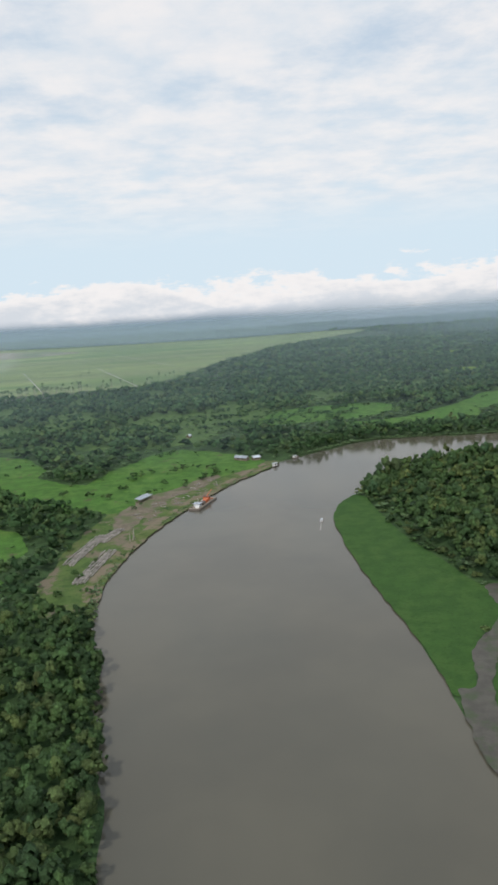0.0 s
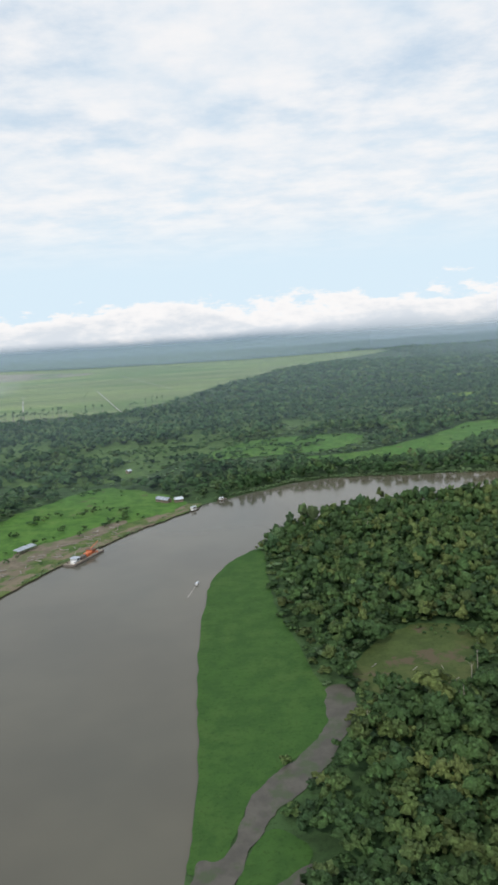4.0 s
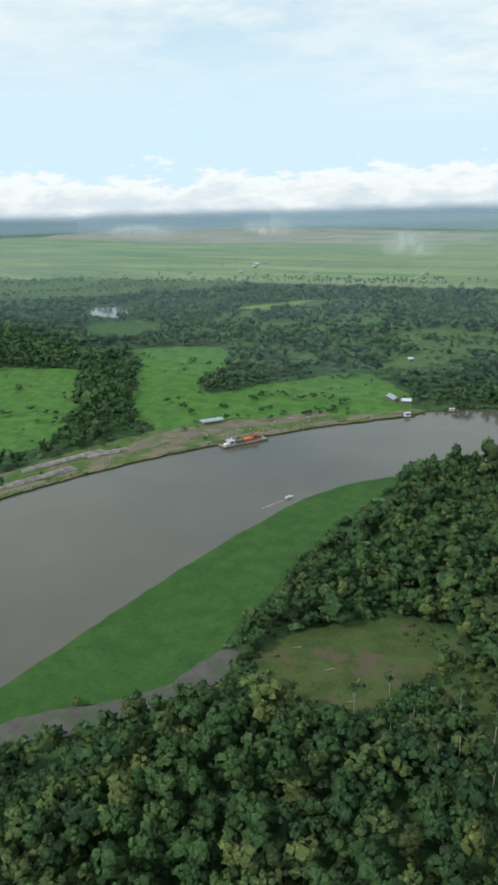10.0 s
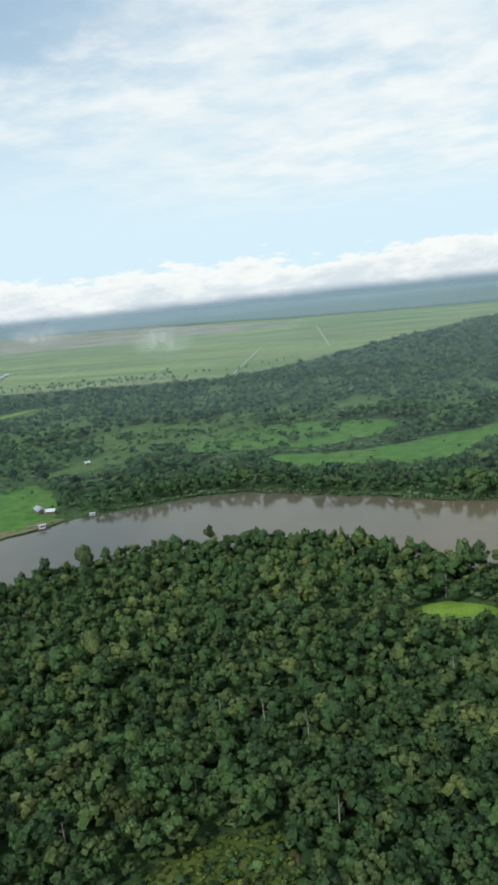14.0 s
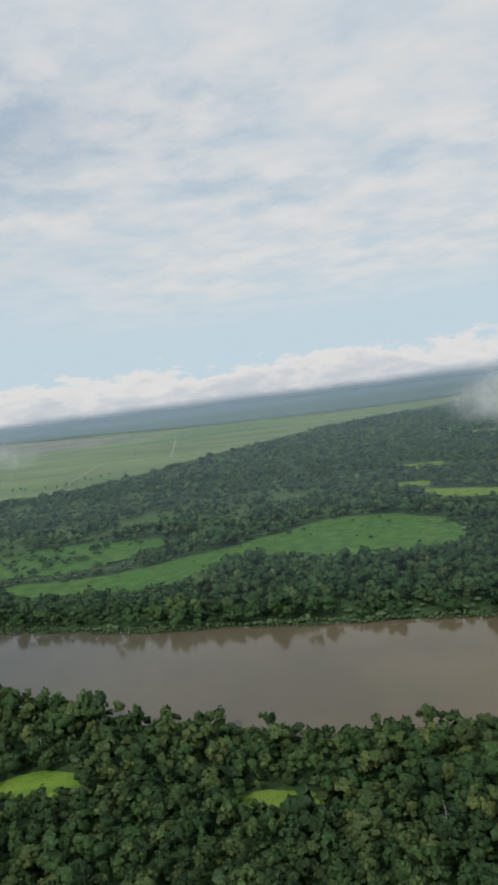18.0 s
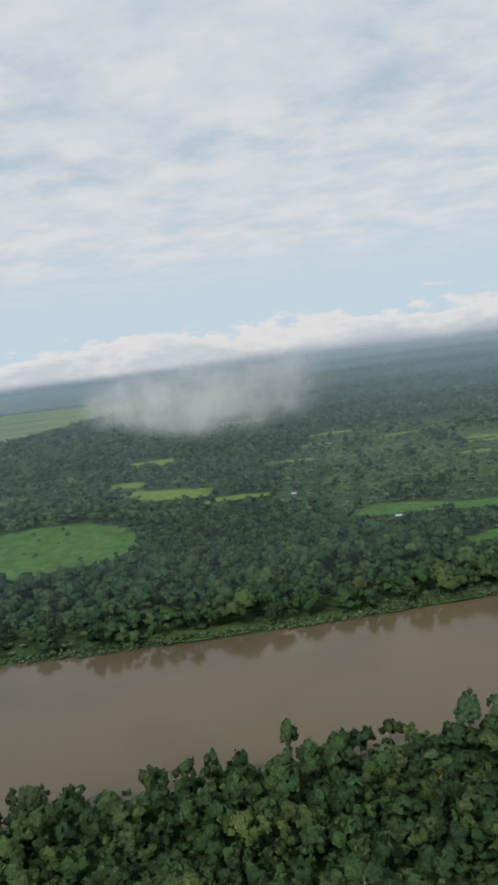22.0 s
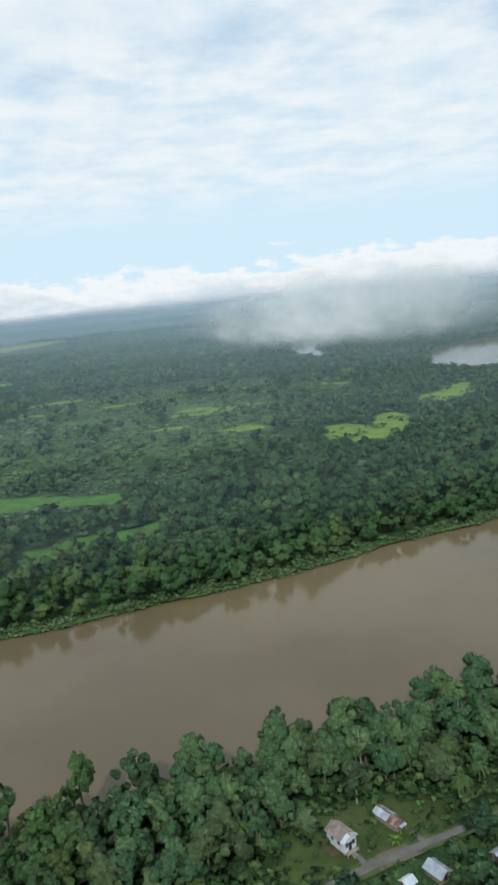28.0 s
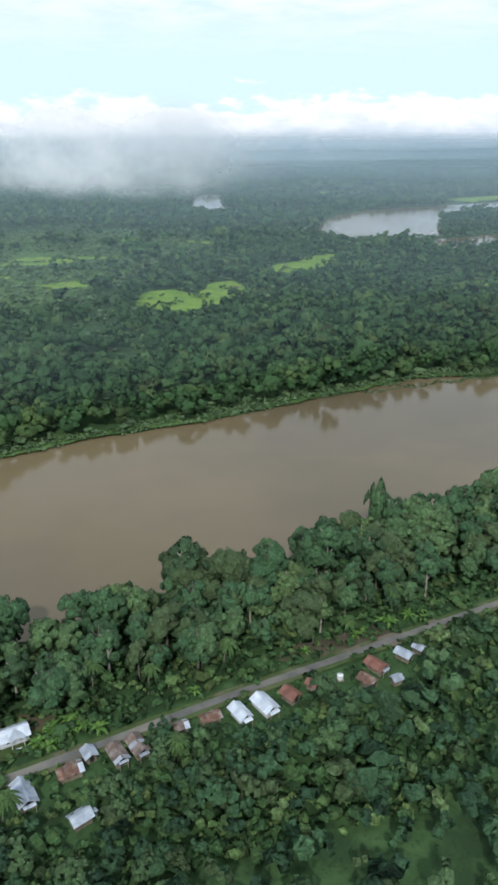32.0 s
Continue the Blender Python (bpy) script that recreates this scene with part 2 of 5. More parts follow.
M_PALE = surface("pale_wetland", rgb(0.20, 0.19, 0.14), rgb(0.33, 0.29, 0.24), 190.0, 30.0, third=rgb(0.13, 0.19, 0.09), third_size=230)
M_TREE = foliage("tree_leaves", rgb(0.032, 0.066, 0.027), rgb(0.058, 0.113, 0.038), rgb(0.122, 0.160, 0.052))
M_WOODS = foliage("far_tree_leaves", rgb(0.031, 0.066, 0.029), rgb(0.052, 0.108, 0.042), rgb(0.092, 0.148, 0.052), 0.7, 0.5)
M_BUSH = foliage("bush_leaves", rgb(0.034, 0.072, 0.027), rgb(0.058, 0.118, 0.042), rgb(0.12, 0.18, 0.06))
M_REED = foliage("reed_leaves", rgb(0.078, 0.130, 0.060), rgb(0.112, 0.180, 0.085), rgb(0.14, 0.21, 0.10), 0.5, 0.35)
# copy of tree_leaves with a cool light cast put into the colour
M_COOLTREE = foliage("cool_tree_leaves", rgb(0.028, 0.062, 0.033), rgb(0.054, 0.114, 0.052), rgb(0.112, 0.172, 0.068))
M_THICKET = foliage("thicket_leaves", rgb(0.050, 0.085, 0.018), rgb(0.085, 0.135, 0.028), rgb(0.16, 0.21, 0.05))
M_TRACK = surface("pale_track", rgb(0.27, 0.29, 0.20), rgb(0.42, 0.42, 0.34), 12.0, 2.0)
M_PALM = foliage("palm_fronds", rgb(0.040, 0.075, 0.024), rgb(0.062, 0.108, 0.034), rgb(0.12, 0.16, 0.055))
M_BANANA = foliage("banana_leaves", rgb(0.055, 0.115, 0.025), rgb(0.085, 0.170, 0.036), rgb(0.13, 0.22, 0.05))
M_BARK = surface("bark", rgb(0.10, 0.088, 0.07), rgb(0.19, 0.17, 0.14), 1.2, 0.2)
M_PALEBARK = surface("pale_bark", rgb(0.26, 0.24, 0.20), rgb(0.42, 0.39, 0.33), 1.5, 0.3)


def water_material():
    m, n = material("muddy_water")
    pos = n.add("ShaderNodeTexCoord").outputs["Object"]
    silt = n.ramp(n.noise(pos, 1 / 110.0, 4.0, 0.55), 0.35, 0.65)
    east = n.ramp(n.add("ShaderNodeSeparateXYZ", Vector=pos).outputs[0], -50.0, 620.0)
    c = n.mix(silt, n.mix(east, rgb(0.084, 0.082, 0.066), rgb(0.108, 0.086, 0.051)), n.mix(east, rgb(0.102, 0.098, 0.077), rgb(0.144, 0.112, 0.063)))
    waves = n.noise(pos, 0.55, 4.0, 0.6)
    b = n.add("ShaderNodeBump", Strength=0.10, Distance=0.2, Height=waves)
    p = n.add("ShaderNodeBsdfPrincipled", Base_Color=c, Roughness=0.12, IOR=1.33, Normal=b)
    n.add("ShaderNodeOutputMaterial", Surface=p)
    return m


M_WATER = water_material()
M_IRON = surface("zinc_roof", rgb(0.32, 0.36, 0.42), rgb(0.50, 0.55, 0.62), 2.0, 0.4, 0.5, 0.1, 0.3, each=0.4)
M_WHITEROOF = surface("new_zinc_roof", rgb(0.50, 0.55, 0.62), rgb(0.68, 0.73, 0.80), 2.2, 0.5, 0.45, 0.08, 0.2, each=0.3)
M_RUST = surface("rusty_roof", rgb(0.11, 0.052, 0.036), rgb(0.21, 0.125, 0.09), 1.1, 0.3, 0.8, 0.2, 0.1, rgb(0.28, 0.26, 0.24), 2.5, each=0.5)
M_RED = surface("red_roof", rgb(0.17, 0.070, 0.05), rgb(0.24, 0.12, 0.085), 1.8, 0.3, 0.7, each=0.4)
M_BROWNROOF = surface("brown_roof", rgb(0.105, 0.082, 0.070), rgb(0.22, 0.18, 0.16), 1.0, 0.3, 0.75, 0.2, 0.0, rgb(0.14, 0.080, 0.055), 1.6, each=0.5)
M_TAUPEROOF = surface("weathered_iron", rgb(0.20, 0.175, 0.155), rgb(0.32, 0.29, 0.26), 1.0, 0.3, 0.75, 0.2, 0.0, rgb(0.19, 0.14, 0.11), 1.6, each=0.5)
M_BOARD = surface("board_wall", rgb(0.15, 0.12, 0.085), rgb(0.25, 0.21, 0.155), 1.2, 0.2, each=0.4)
M_PAINT = surface("pale_wall", rgb(0.50, 0.53, 0.56), rgb(0.64, 0.67, 0.70), 1.5, 0.25, 0.7, 0.1)
M_DARK = surface("dark_opening", rgb(0.015, 0.015, 0.017), rgb(0.03, 0.03, 0.03), 1.0, 0.3, 0.5)
M_WOOD = surface("weathered_wood", rgb(0.20, 0.17, 0.13), rgb(0.36, 0.32, 0.26), 1.5, 0.25)
M_LOG = surface("grey_logs", rgb(0.24, 0.22, 0.20), rgb(0.42, 0.40, 0.37), 2.0, 0.4, each=0.5)
M_STEEL = surface("rusted_steel", rgb(0.10, 0.085, 0.075), rgb(0.20, 0.17, 0.15), 2.0, 0.4, 0.7, 0.2, 0.3)
M_ORANGE = surface("orange_paint", rgb(0.50, 0.12, 0.045), rgb(0.62, 0.18, 0.07), 1.5, 0.3, 0.5, 0.1)
M_WHITE = surface("white_paint", rgb(0.70, 0.70, 0.70), rgb(0.80, 0.80, 0.80), 1.5, 0.3, 0.5, 0.05)
M_FOAM = surface("wake_foam", rgb(0.26, 0.24, 0.22), rgb(0.42, 0.40, 0.37), 1.5, 0.4, 0.6)


# ---------------------------------------------------------------- plan helpers
def smooth(points, closed=False, steps=5):
    """A Catmull-Rom curve through the points."""
    p = np.array(points, float)
    n = len(p)
    out = []
    for i in range(n if closed else n - 1):
        a, b, c, d = (p[(i + k) % n] if closed else p[min(max(i + k, 0), n - 1)] for k in (-1, 0, 1, 2))
        for s in np.linspace(0, 1, steps, endpoint=False):
            out.append(0.5 * (2 * b + (c - a) * s + (2 * a - 5 * b + 4 * c - d) * s**2 + (3 * b - a - 3 * c + d) * s**3))
    if not closed:
        out.append(p[-1])
    return np.array(out)


def inside(poly, x, y):
    """Which of the points x, y lie in the polygon."""
    x, y = np.asarray(x, float), np.asarray(y, float)
    hit = np.zeros(x.shape, bool)
    lo, hi = poly.min(0), poly.max(0)
    near = (x >= lo[0]) & (x <= hi[0]) & (y >= lo[1]) & (y <= hi[1])
    if not near.any():
        return hit
    px, py = x[near], y[near]
    h = np.zeros(px.shape, bool)
    for (x0, y0), (x1, y1) in zip(poly, np.roll(poly, -1, 0)):
        if y0 != y1:
            h ^= ((y0 > py) != (y1 > py)) & (px < (x1 - x0) * (py - y0) / (y1 - y0) + x0)
    hit[near] = h
    return hit


def gap(line, x, y, closed=True):
    """The distance of the points x, y from a line."""
    best = np.full(np.shape(x), 1e9)
    ends = np.roll(line, -1, 0) if closed else line[1:]
    for (x0, y0), (x1, y1) in zip(line, ends):
        dx, dy = x1 - x0, y1 - y0
        s = np.clip(((x - x0) * dx + (y - y0) * dy) / (dx * dx + dy * dy + 1e-9), 0, 1)
        best = np.minimum(best, (x - x0 - s * dx) ** 2 + (y - y0 - s * dy) ** 2)
    return np.sqrt(best)


def wobble(line, amount, size, seed):
    """The line with an uneven, natural edge, at two scales."""
    def shift(x, y, z):
        return (min(amount, 0.3 * size) * noise.noise((x / size, y / size, z)) + min(0.6 * amount, 0.09 * size) * noise.noise((3.1 * x / size, 3.1 * y / size, z + 3.3))
                + min(0.4 * amount, 0.03 * size) * noise.noise((8.3 * x / size, 8.3 * y / size, z + 5.1)))
    return np.array([(x + shift(x, y, seed), y + shift(x, y, seed + 9.5)) for x, y in line])


def plain_mesh(name, verts, faces, mat):
    me = bpy.data.meshes.new(name)
    me.from_pydata([tuple(v) for v in verts], [], [tuple(f) for f in faces])
    me.materials.append(mat)
    me.update()
    return me


def part(name, bm, mat, parent=None, label=""):
    me = bpy.data.meshes.new(name)
    bm.to_mesh(me)
    bm.free()
    me.materials.append(mat)
    ob = new(name, me)
    ob.parent = parent
    return tagged(ob, label)


# ---------------------------------------------------------------- river and ground
NORTH_BANK = smooth([(-100, -250), (-96, -60), (-104, 60), (-112, 126), (-129, 228), (-143, 300), (-142, 350), (-124, 425), (-99, 490), (-65, 555), (-33, 608),
                     (24, 660), (94, 696), (215, 684), (316, 685), (431, 688), (547, 692), (652, 702), (743, 712), (825, 730), (888, 744), (931, 754), (960, 762), (989, 770), (1008, 770), (1040, 766), (1180, 800), (1500, 900)])
SOUTH_BANK = smooth([(25, -250), (22, -60), (10, 60), (4, 150), (6, 220), (2, 285), (-1.5, 340), (-2, 400), (2, 440), (15, 476), (45, 528), (75, 557), (140, 585), (210, 584), (290, 562),
                     (390, 552), (500, 566), (600, 580), (700, 590), (770, 597), (835, 610), (900, 623), (1010, 648), (1200, 700), (1520, 790)])
RIVER = wobble(np.concatenate([NORTH_BANK, SOUTH_BANK[::-1]]), 3.0, 14.0, 2.0)
BEND = wobble(smooth([(1165, 1290), (1225, 1272), (1278, 1282), (1312, 1345), (1360, 1440), (1420, 1520), (1480, 1540), (1600, 1530), (1700, 1600), (1600, 1660), (1450, 1625), (1330, 1600), (1235, 1520), (1180, 1430), (1140, 1340)], True), 6, 30, 4.0)
ARM = wobble(smooth([(1215, 1195), (1300, 1190), (1420, 1220), (1560, 1240), (1560, 1290), (1420, 1285), (1330, 1262), (1230, 1235)], True), 4, 25, 5.0)
LAKE = wobble(smooth([(1050, 1740), (1064, 1690), (1090, 1650), (1105, 1690), (1120, 1790), (1160, 1960), (1110, 1950), (1075, 1830)], True), 11, 26, 6.0)
POND = wobble(smooth([(-672 - 0.81 * u + 0.585 * v, 893 + 0.585 * u + 0.81 * v) for u, v in ((-88, 4), (-60, 10), (-30, 30), (25, 26), (40, 4), (48, -20), (10, -18), (-30, -32), (-62, -14))], True), 6, 14, 7.0)
WATERS = [RIVER, BEND, ARM, LAKE, POND]


def axis(fine_lo, fine_hi, mid_lo, mid_hi, lo, hi):
    fine = np.arange(fine_lo, fine_hi + 1, 7.5)
    right = np.arange(fine[-1] + 16, mid_hi, 16.0)
    left = np.arange(fine_lo - 16, mid_lo, -16.0)[::-1]
    far_r = np.geomspace(20, hi - right[-1], 22) + right[-1]
    far_l = left[0] - np.geomspace(20, left[0] - lo, 22)[::-1]
    return np.concatenate([far_l, left, fine, right, far_r])


xs, ys = axis(-250, 1100, -780, 1720, -7000, 7500), axis(0, 830, -300, 2000, -3000, 7000)
gx, gy = np.meshgrid(xs, ys)
shore = np.full(gx.shape, 1e9)
for water in WATERS:
    d = gap(water, gx, gy)
    shore = np.minimum(shore, np.where(inside(water, gx, gy), -d, d))
rise = np.array([noise.noise((x / 130, y / 130, 0.3)) for x, y in zip(gx.ravel(), gy.ravel())]).reshape(gx.shape)
level = np.clip(shore * 0.42, -2.6, 0.0) - 0.15 + np.where(shore > 30, 0.12 * rise, 0.0)
nx, ny = len(xs), len(ys)
idx = np.arange(nx * ny).reshape(ny, nx)
quads = np.stack([idx[:-1, :-1], idx[:-1, 1:], idx[1:, 1:], idx[1:, :-1]], -1).reshape(-1, 4)


def np_mesh(name, verts, faces, mat, tint=None, smooth_shade=False, normals=None):
    """A mesh of quads from arrays, with an optional value for each face."""
    me = bpy.data.meshes.new(name)
    me.vertices.add(len(verts))
    me.vertices.foreach_set("co", np.asarray(verts, np.float32).ravel())
    me.loops.add(faces.size)
    me.loops.foreach_set("vertex_index", faces.astype(np.int32).ravel())
    me.polygons.add(len(faces))
    me.polygons.foreach_set("loop_start", np.arange(0, faces.size, faces.shape[1], dtype=np.int32))
    me.polygons.foreach_set("use_smooth", np.full(len(faces), smooth_shade, bool))
    if tint is not None:
        a = me.attributes.new("tint", "FLOAT", "FACE")
        a.data.foreach_set("value", np.asarray(tint, np.float32))
    me.materials.append(mat)
    me.update()
    if normals is not None:
        me.polygons.foreach_set("use_smooth", np.ones(len(faces), bool))
        me.normals_split_custom_set_from_vertices(normals)
    return me


ground = new("ground", np_mesh("ground", np.stack([gx, gy, level], -1).reshape(-1, 3), quads, M_FLOOR, None, True))
tagged(ground, "dark green forest floor on a flat river plain", "ground", kind="structure")
river = new("river", plain_mesh("river", [(-1200, -600, -0.6), (3200, -600, -0.6), (3200, 2600, -0.6), (-1200, 2600, -0.6)], [(0, 1, 2, 3)], M_WATER))
tagged(river, "wide muddy brown river with a smooth surface", "river", kind="structure")

for outline, words in ((POND, "pond"), (LAKE, "lake")):
    sheet = new(words, plain_mesh(words, [(x, y, 0.2) for x, y in outline], [tuple(range(len(outline)))], M_WATER))
    tagged(sheet, f"small bright {words} among the trees", words, kind="structure")

OPEN = []           # outlines in which no tree stands


def field(name, outline, mat, label, category="field", z=0.35, rough_edge=4.0, keep_clear=True, straight=False):
    """A sheet of low growth or bare ground on the plain, with an uneven edge."""
    corners = np.array(outline, float)
    line = np.concatenate([np.linspace(a, b, 9, endpoint=False) for a, b in zip(corners, np.roll(corners, -1, 0))]) if straight else smooth(outline, True, 18)
    line = wobble(line, rough_edge * 1.5, 24.0, len(OPEN) * 3.1)
    z = 0.4 * z + 0.004 * len(OPEN) if z > 0 else z
    bm = bmesh.new()
    face = bm.faces.new([bm.verts.new((x, y, z)) for x, y in line])
    bmesh.ops.triangulate(bm, faces=[face])
    bmesh.ops.recalc_face_normals(bm, faces=bm.faces)
    if sum(f.normal.z for f in bm.faces) < 0:
        bmesh.ops.reverse_faces(bm, faces=bm.faces)
    ob = part(name, bm, mat)
    tagged(ob, label, category, kind="structure")
    if keep_clear:
        OPEN.append(line)
    return ob


field("wetland", [(-1500, 1050), (-1246, 1170), (-1039, 1250), (-704, 1325), (-419, 1365), (-252, 1410), (-165, 1560), (-110, 1800), (-65, 1980), (20, 2220), (110, 2500), (290, 2820), (600, 3360), (520, 3560), (150, 3420), (-90, 3370), (-443, 3400), (-808, 3460), (-1400, 3700), (-2600, 3600), (-3600, 2600), (-2400, 1500)],
      M_PLAIN, "flat light green wetland plain with faint strips", "wetland", 0.4, 14.0)
field("scrub_meadow", [(-1500, 1050), (-1246, 1168), (-1039, 1247), (-760, 1308), (-735, 1250), (-800, 1090), (-880, 985), (-990, 905), (-1200, 930)], M_SCRUB, "light green scrub meadow beside the wetland", "meadow", 0.4, 16.0)
field("wetland", [(-3500, 3000), (-2600, 2620), (-1969, 2540), (-1250, 2640), (-860, 2780), (-640, 2960), (-800, 3180), (-1150, 3420), (-1500, 3700), (-2300, 4050), (-3700, 4100)], M_PALE, "pale pinkish bare wetland far off", "wetland", 0.9, 24.0)
field("grass_bank", [(4, 196), (5, 222), (0, 285), (-4, 340), (-5, 400), (-1, 440), (17, 480), (27, 470), (31, 392), (46, 305), (53, 288), (48, 260), (31, 240), (20, 220), (13, 199)], M_SEDGE,
      "long strip of green floating grass along the river", "grass", 0.25, 0.8)
field("mud_creek", [(50, 292), (60, 292), (60, 272), (50, 248), (37, 228), (26, 212), (16, 190), (10, 150), (2, 150), (4, 194), (12, 200), (20, 221), (31, 241), (46, 260)], M_WETMUD, "wet grey mud creek bed beside the grass", "mud", 0.45, 1.5)
field("grass_bank", [(18, 192), (26, 210), (36, 206), (38, 197), (27, 187), (16, 181)], M_SEDGE, "small patch of green floating grass beside the mud", "grass", 0.35, 0.8)
field("mud_creek", [(38, 196), (44, 192), (30, 182), (16, 170), (6, 158), (2, 164), (13, 178), (26, 188)], M_WETMUD, "wet dark mud gully in the bank", "mud", 0.5, 0.8)
field("clearing", [(62, 296), (68, 322), (82, 338), (100, 351), (121, 341), (116, 322), (110, 296), (94, 280), (76, 282)], M_CLEAR, "olive grass clearing in the forest", "clearing", 0.4, 2.0)
field("clearing", [(112, 328), (124, 336), (147, 320), (172, 303), (176, 285), (158, 278), (146, 296), (128, 310)], M_CLEAR, "olive cleared ground with felled logs", "clearing", 0.6, 4.5)
CLEARINGS = OPEN[-2:]
field("meadow", [(160, 262), (172, 292), (192, 314), (214, 352), (232, 368), (246, 345), (232, 318), (206, 292), (190, 258)], M_OLIVE, "olive green scrub meadow beside the forest", "meadow", 0.5, 3.0)
field("meadow", [(-630 - 0.81 * u + 0.585 * v, 862 + 0.585 * u + 0.81 * v) for u, v in ((-180, -40), (-180, 34), (-90, 40), (-75, 30), (-75, -30), (-90, -40))], M_SEDGE, "dark green marsh beside the pond", "marsh", 0.35, 5.0)
field("meadow", [(244, 508), (250, 518), (264, 523), (281, 521), (285, 513), (268, 505)], M_RICE, "small bright green garden plot in the forest", "meadow", 0.5, 1.5)
field("meadow", [(342, 504), (347, 512), (360, 515), (373, 511), (374, 505), (358, 501)], M_RICE, "small bright green garden plot in the forest", "meadow", 0.5, 1.5)
field("meadow", [(-172, 296), (-178, 350), (-172, 420), (-156, 490), (-112, 548), (-64, 602), (-32, 622), (-24, 608), (-60, 560), (-100, 502), (-128, 428), (-145, 352), (-146, 300)], M_BANKGRASS,
      "green river bank meadow with worn mud", "meadow", 0.3, 3.0)
edge_line = NORTH_BANK[(NORTH_BANK[:, 1] > 300) & (NORTH_BANK[:, 1] < 612) & (NORTH_BANK[:, 0] < 0)][::4]
field("bank_edge", [(x + 2.0, y - 1.0) for x, y in edge_line] + [(x - 7, y + 3) for x, y in edge_line[::-1]], M_TRODDEN, "tan mud and trodden grass along the water", "mud", 0.4, 0.9)
field("bank_mud", [(-156, 452), (-144, 500), (-116, 537), (-90, 577), (-78, 574), (-90, 545), (-112, 512), (-136, 455), (-146, 424)], M_MUD, "trampled grey-brown mud on the river bank", "mud", 0.5, 5.0)
field("meadow", [(-400, 680), (-352, 738), (-300, 726), (-251, 672), (-240, 610), (-178, 562), (-142, 505), (-164, 478), (-204, 498), (-292, 580), (-340, 640)], M_GRASS, "bright green grazing meadow dotted with bushes", "meadow", 0.42, 6.0)
field("meadow", [(-192, 560), (-170, 640), (-128, 706), (-80, 680), (-45, 646), (-40, 612), (-90, 555), (-140, 500)], M_GRASS, "bright green riverside meadow", "meadow", 0.42, 5.0)
field("meadow", [(-447, 543), (-410, 560), (-366, 577), (-318, 534), (-264, 492), (-232, 458), (-208, 426), (-206, 388), (-250, 365), (-330, 420), (-390, 480)], M_GRASS, "green meadow among trees", "meadow", 0.42, 5.0)
field("meadow", [(-240, 300), (-236, 345), (-205, 352), (-196, 310), (-215, 285)], M_GRASS, "green meadow among trees", "meadow", 0.42, 5.0)
field("meadow", [(-510, 1020), (-462, 1130), (-410, 1120), (-470, 1015)], M_RICE, "light green field among woods", "meadow", 0.4)
field("meadow", [(-205, 900), (-146, 955), (-51, 990), (25, 905), (35, 860), (-60, 885), (-112, 868)], M_GRASS, "light green field among woods", "meadow", 0.4)
field("meadow", [(-130, 752), (-114, 850), (-80, 842), (-90, 770)], M_GRASS, "light green field among woods", "meadow", 0.4)
field("meadow", [(60, 800), (131, 822), (189, 862), (255, 935), (321, 1006), (411, 970), (428, 880), (365, 838), (257, 858), (218, 792), (140, 770)], M_GRASS, "large bright green meadow beyond the river trees", "meadow", 0.4, 6.0)
field("meadow", [(-45, 905), (28, 955), (133, 965), (150, 905), (111, 850), (50, 835), (-30, 830)], M_GRASS, "light green field among woods", "meadow", 0.44, 6.0)
# small bright fields: (x, y, length, depth, turn in degrees)
SCRUB_PLOTS = [(655, 897, 110, 22, -10), (692, 803, 80, 22, 14), (640, 915, 60, 18, -10)]
PLOTS = [(640, 1432, 70, 26, 5), (684, 1232, 60, 22, 5), (396, 1330, 50, 30, 30), (565, 1212, 60, 20, 0), (440, 1084, 80, 40, -8), (378, 1180, 40, 40, 0), (430, 1105, 90, 30, -20),
         (505, 1030, 60, 20, 0), (720, 1330, 50, 18, 10), (860, 1210, 46, 16, -8), (610, 1330, 44, 16, 5), (760, 1120, 40, 14, 0), (385, 1360, 60, 30, 0), (510, 1790, 90, 60, 0),
         (824, 1070, 34, 26, 15), (897, 1340, 46, 20, -40), (983, 1296, 42, 20, -40), (792, 1190, 44, 16, -8), (1366, 1940, 120, 50, 10), (1600, 1720, 150, 70, 20), (810, 1212, 60, 24, -30), (1150, 985, 50, 22, 20)]
for x, y, a, b, turn in PLOTS + SCRUB_PLOTS:
    c, s = math.cos(radians(turn)), math.sin(radians(turn))
    field("rice_field", [(x + c * u * a / 2 - s * v * b / 2, y + s * u * a / 2 + c * v * b / 2) for u, v in ((-1, -1), (0, -0.8), (1, -1), (1.1, 0), (1, 1), (0, 1.15), (-1, 1), (-0.9, 0))],
          M_GRASS if (x, y, a, b, turn) in SCRUB_PLOTS else M_RICE, "bright green field among trees", "field", 0.42, 4.0, straight=True)
field("old_fields", [(600, 1000), (620, 1250), (680, 1420), (800, 1440), (975, 1330), (950, 1220), (875, 1090), (830, 1020), (770, 990)], M_SCRUB, "light green scrub on old fields", "scrubland", 0.2, 12.0, False)
field("old_fields", [(-560, 840), (-470, 1000), (-430, 1180), (-240, 1330), (120, 1330), (330, 1250), (420, 1060), (250, 1010), (60, 1000), (-60, 830), (-120, 730), (-260, 750)], M_SCRUB, "rough green grass and scrub between woods", "scrubland", 0.2, 14.0, False)
field("rice_field", [(872, 975), (884, 1020), (905, 1030), (922, 1012), (940, 1046), (966, 1050), (960, 1002), (944, 985), (934, 962), (905, 945)], M_RICE, "bright yellow-green rice field among trees", "field", 0.44, 6.0)
field("rice_field", [(1000, 1074), (1016, 1110), (1086, 1172), (1100, 1150), (1058, 1092), (1024, 1066)], M_RICE, "bright yellow-green rice field among trees", "field", 0.44, 7.0)
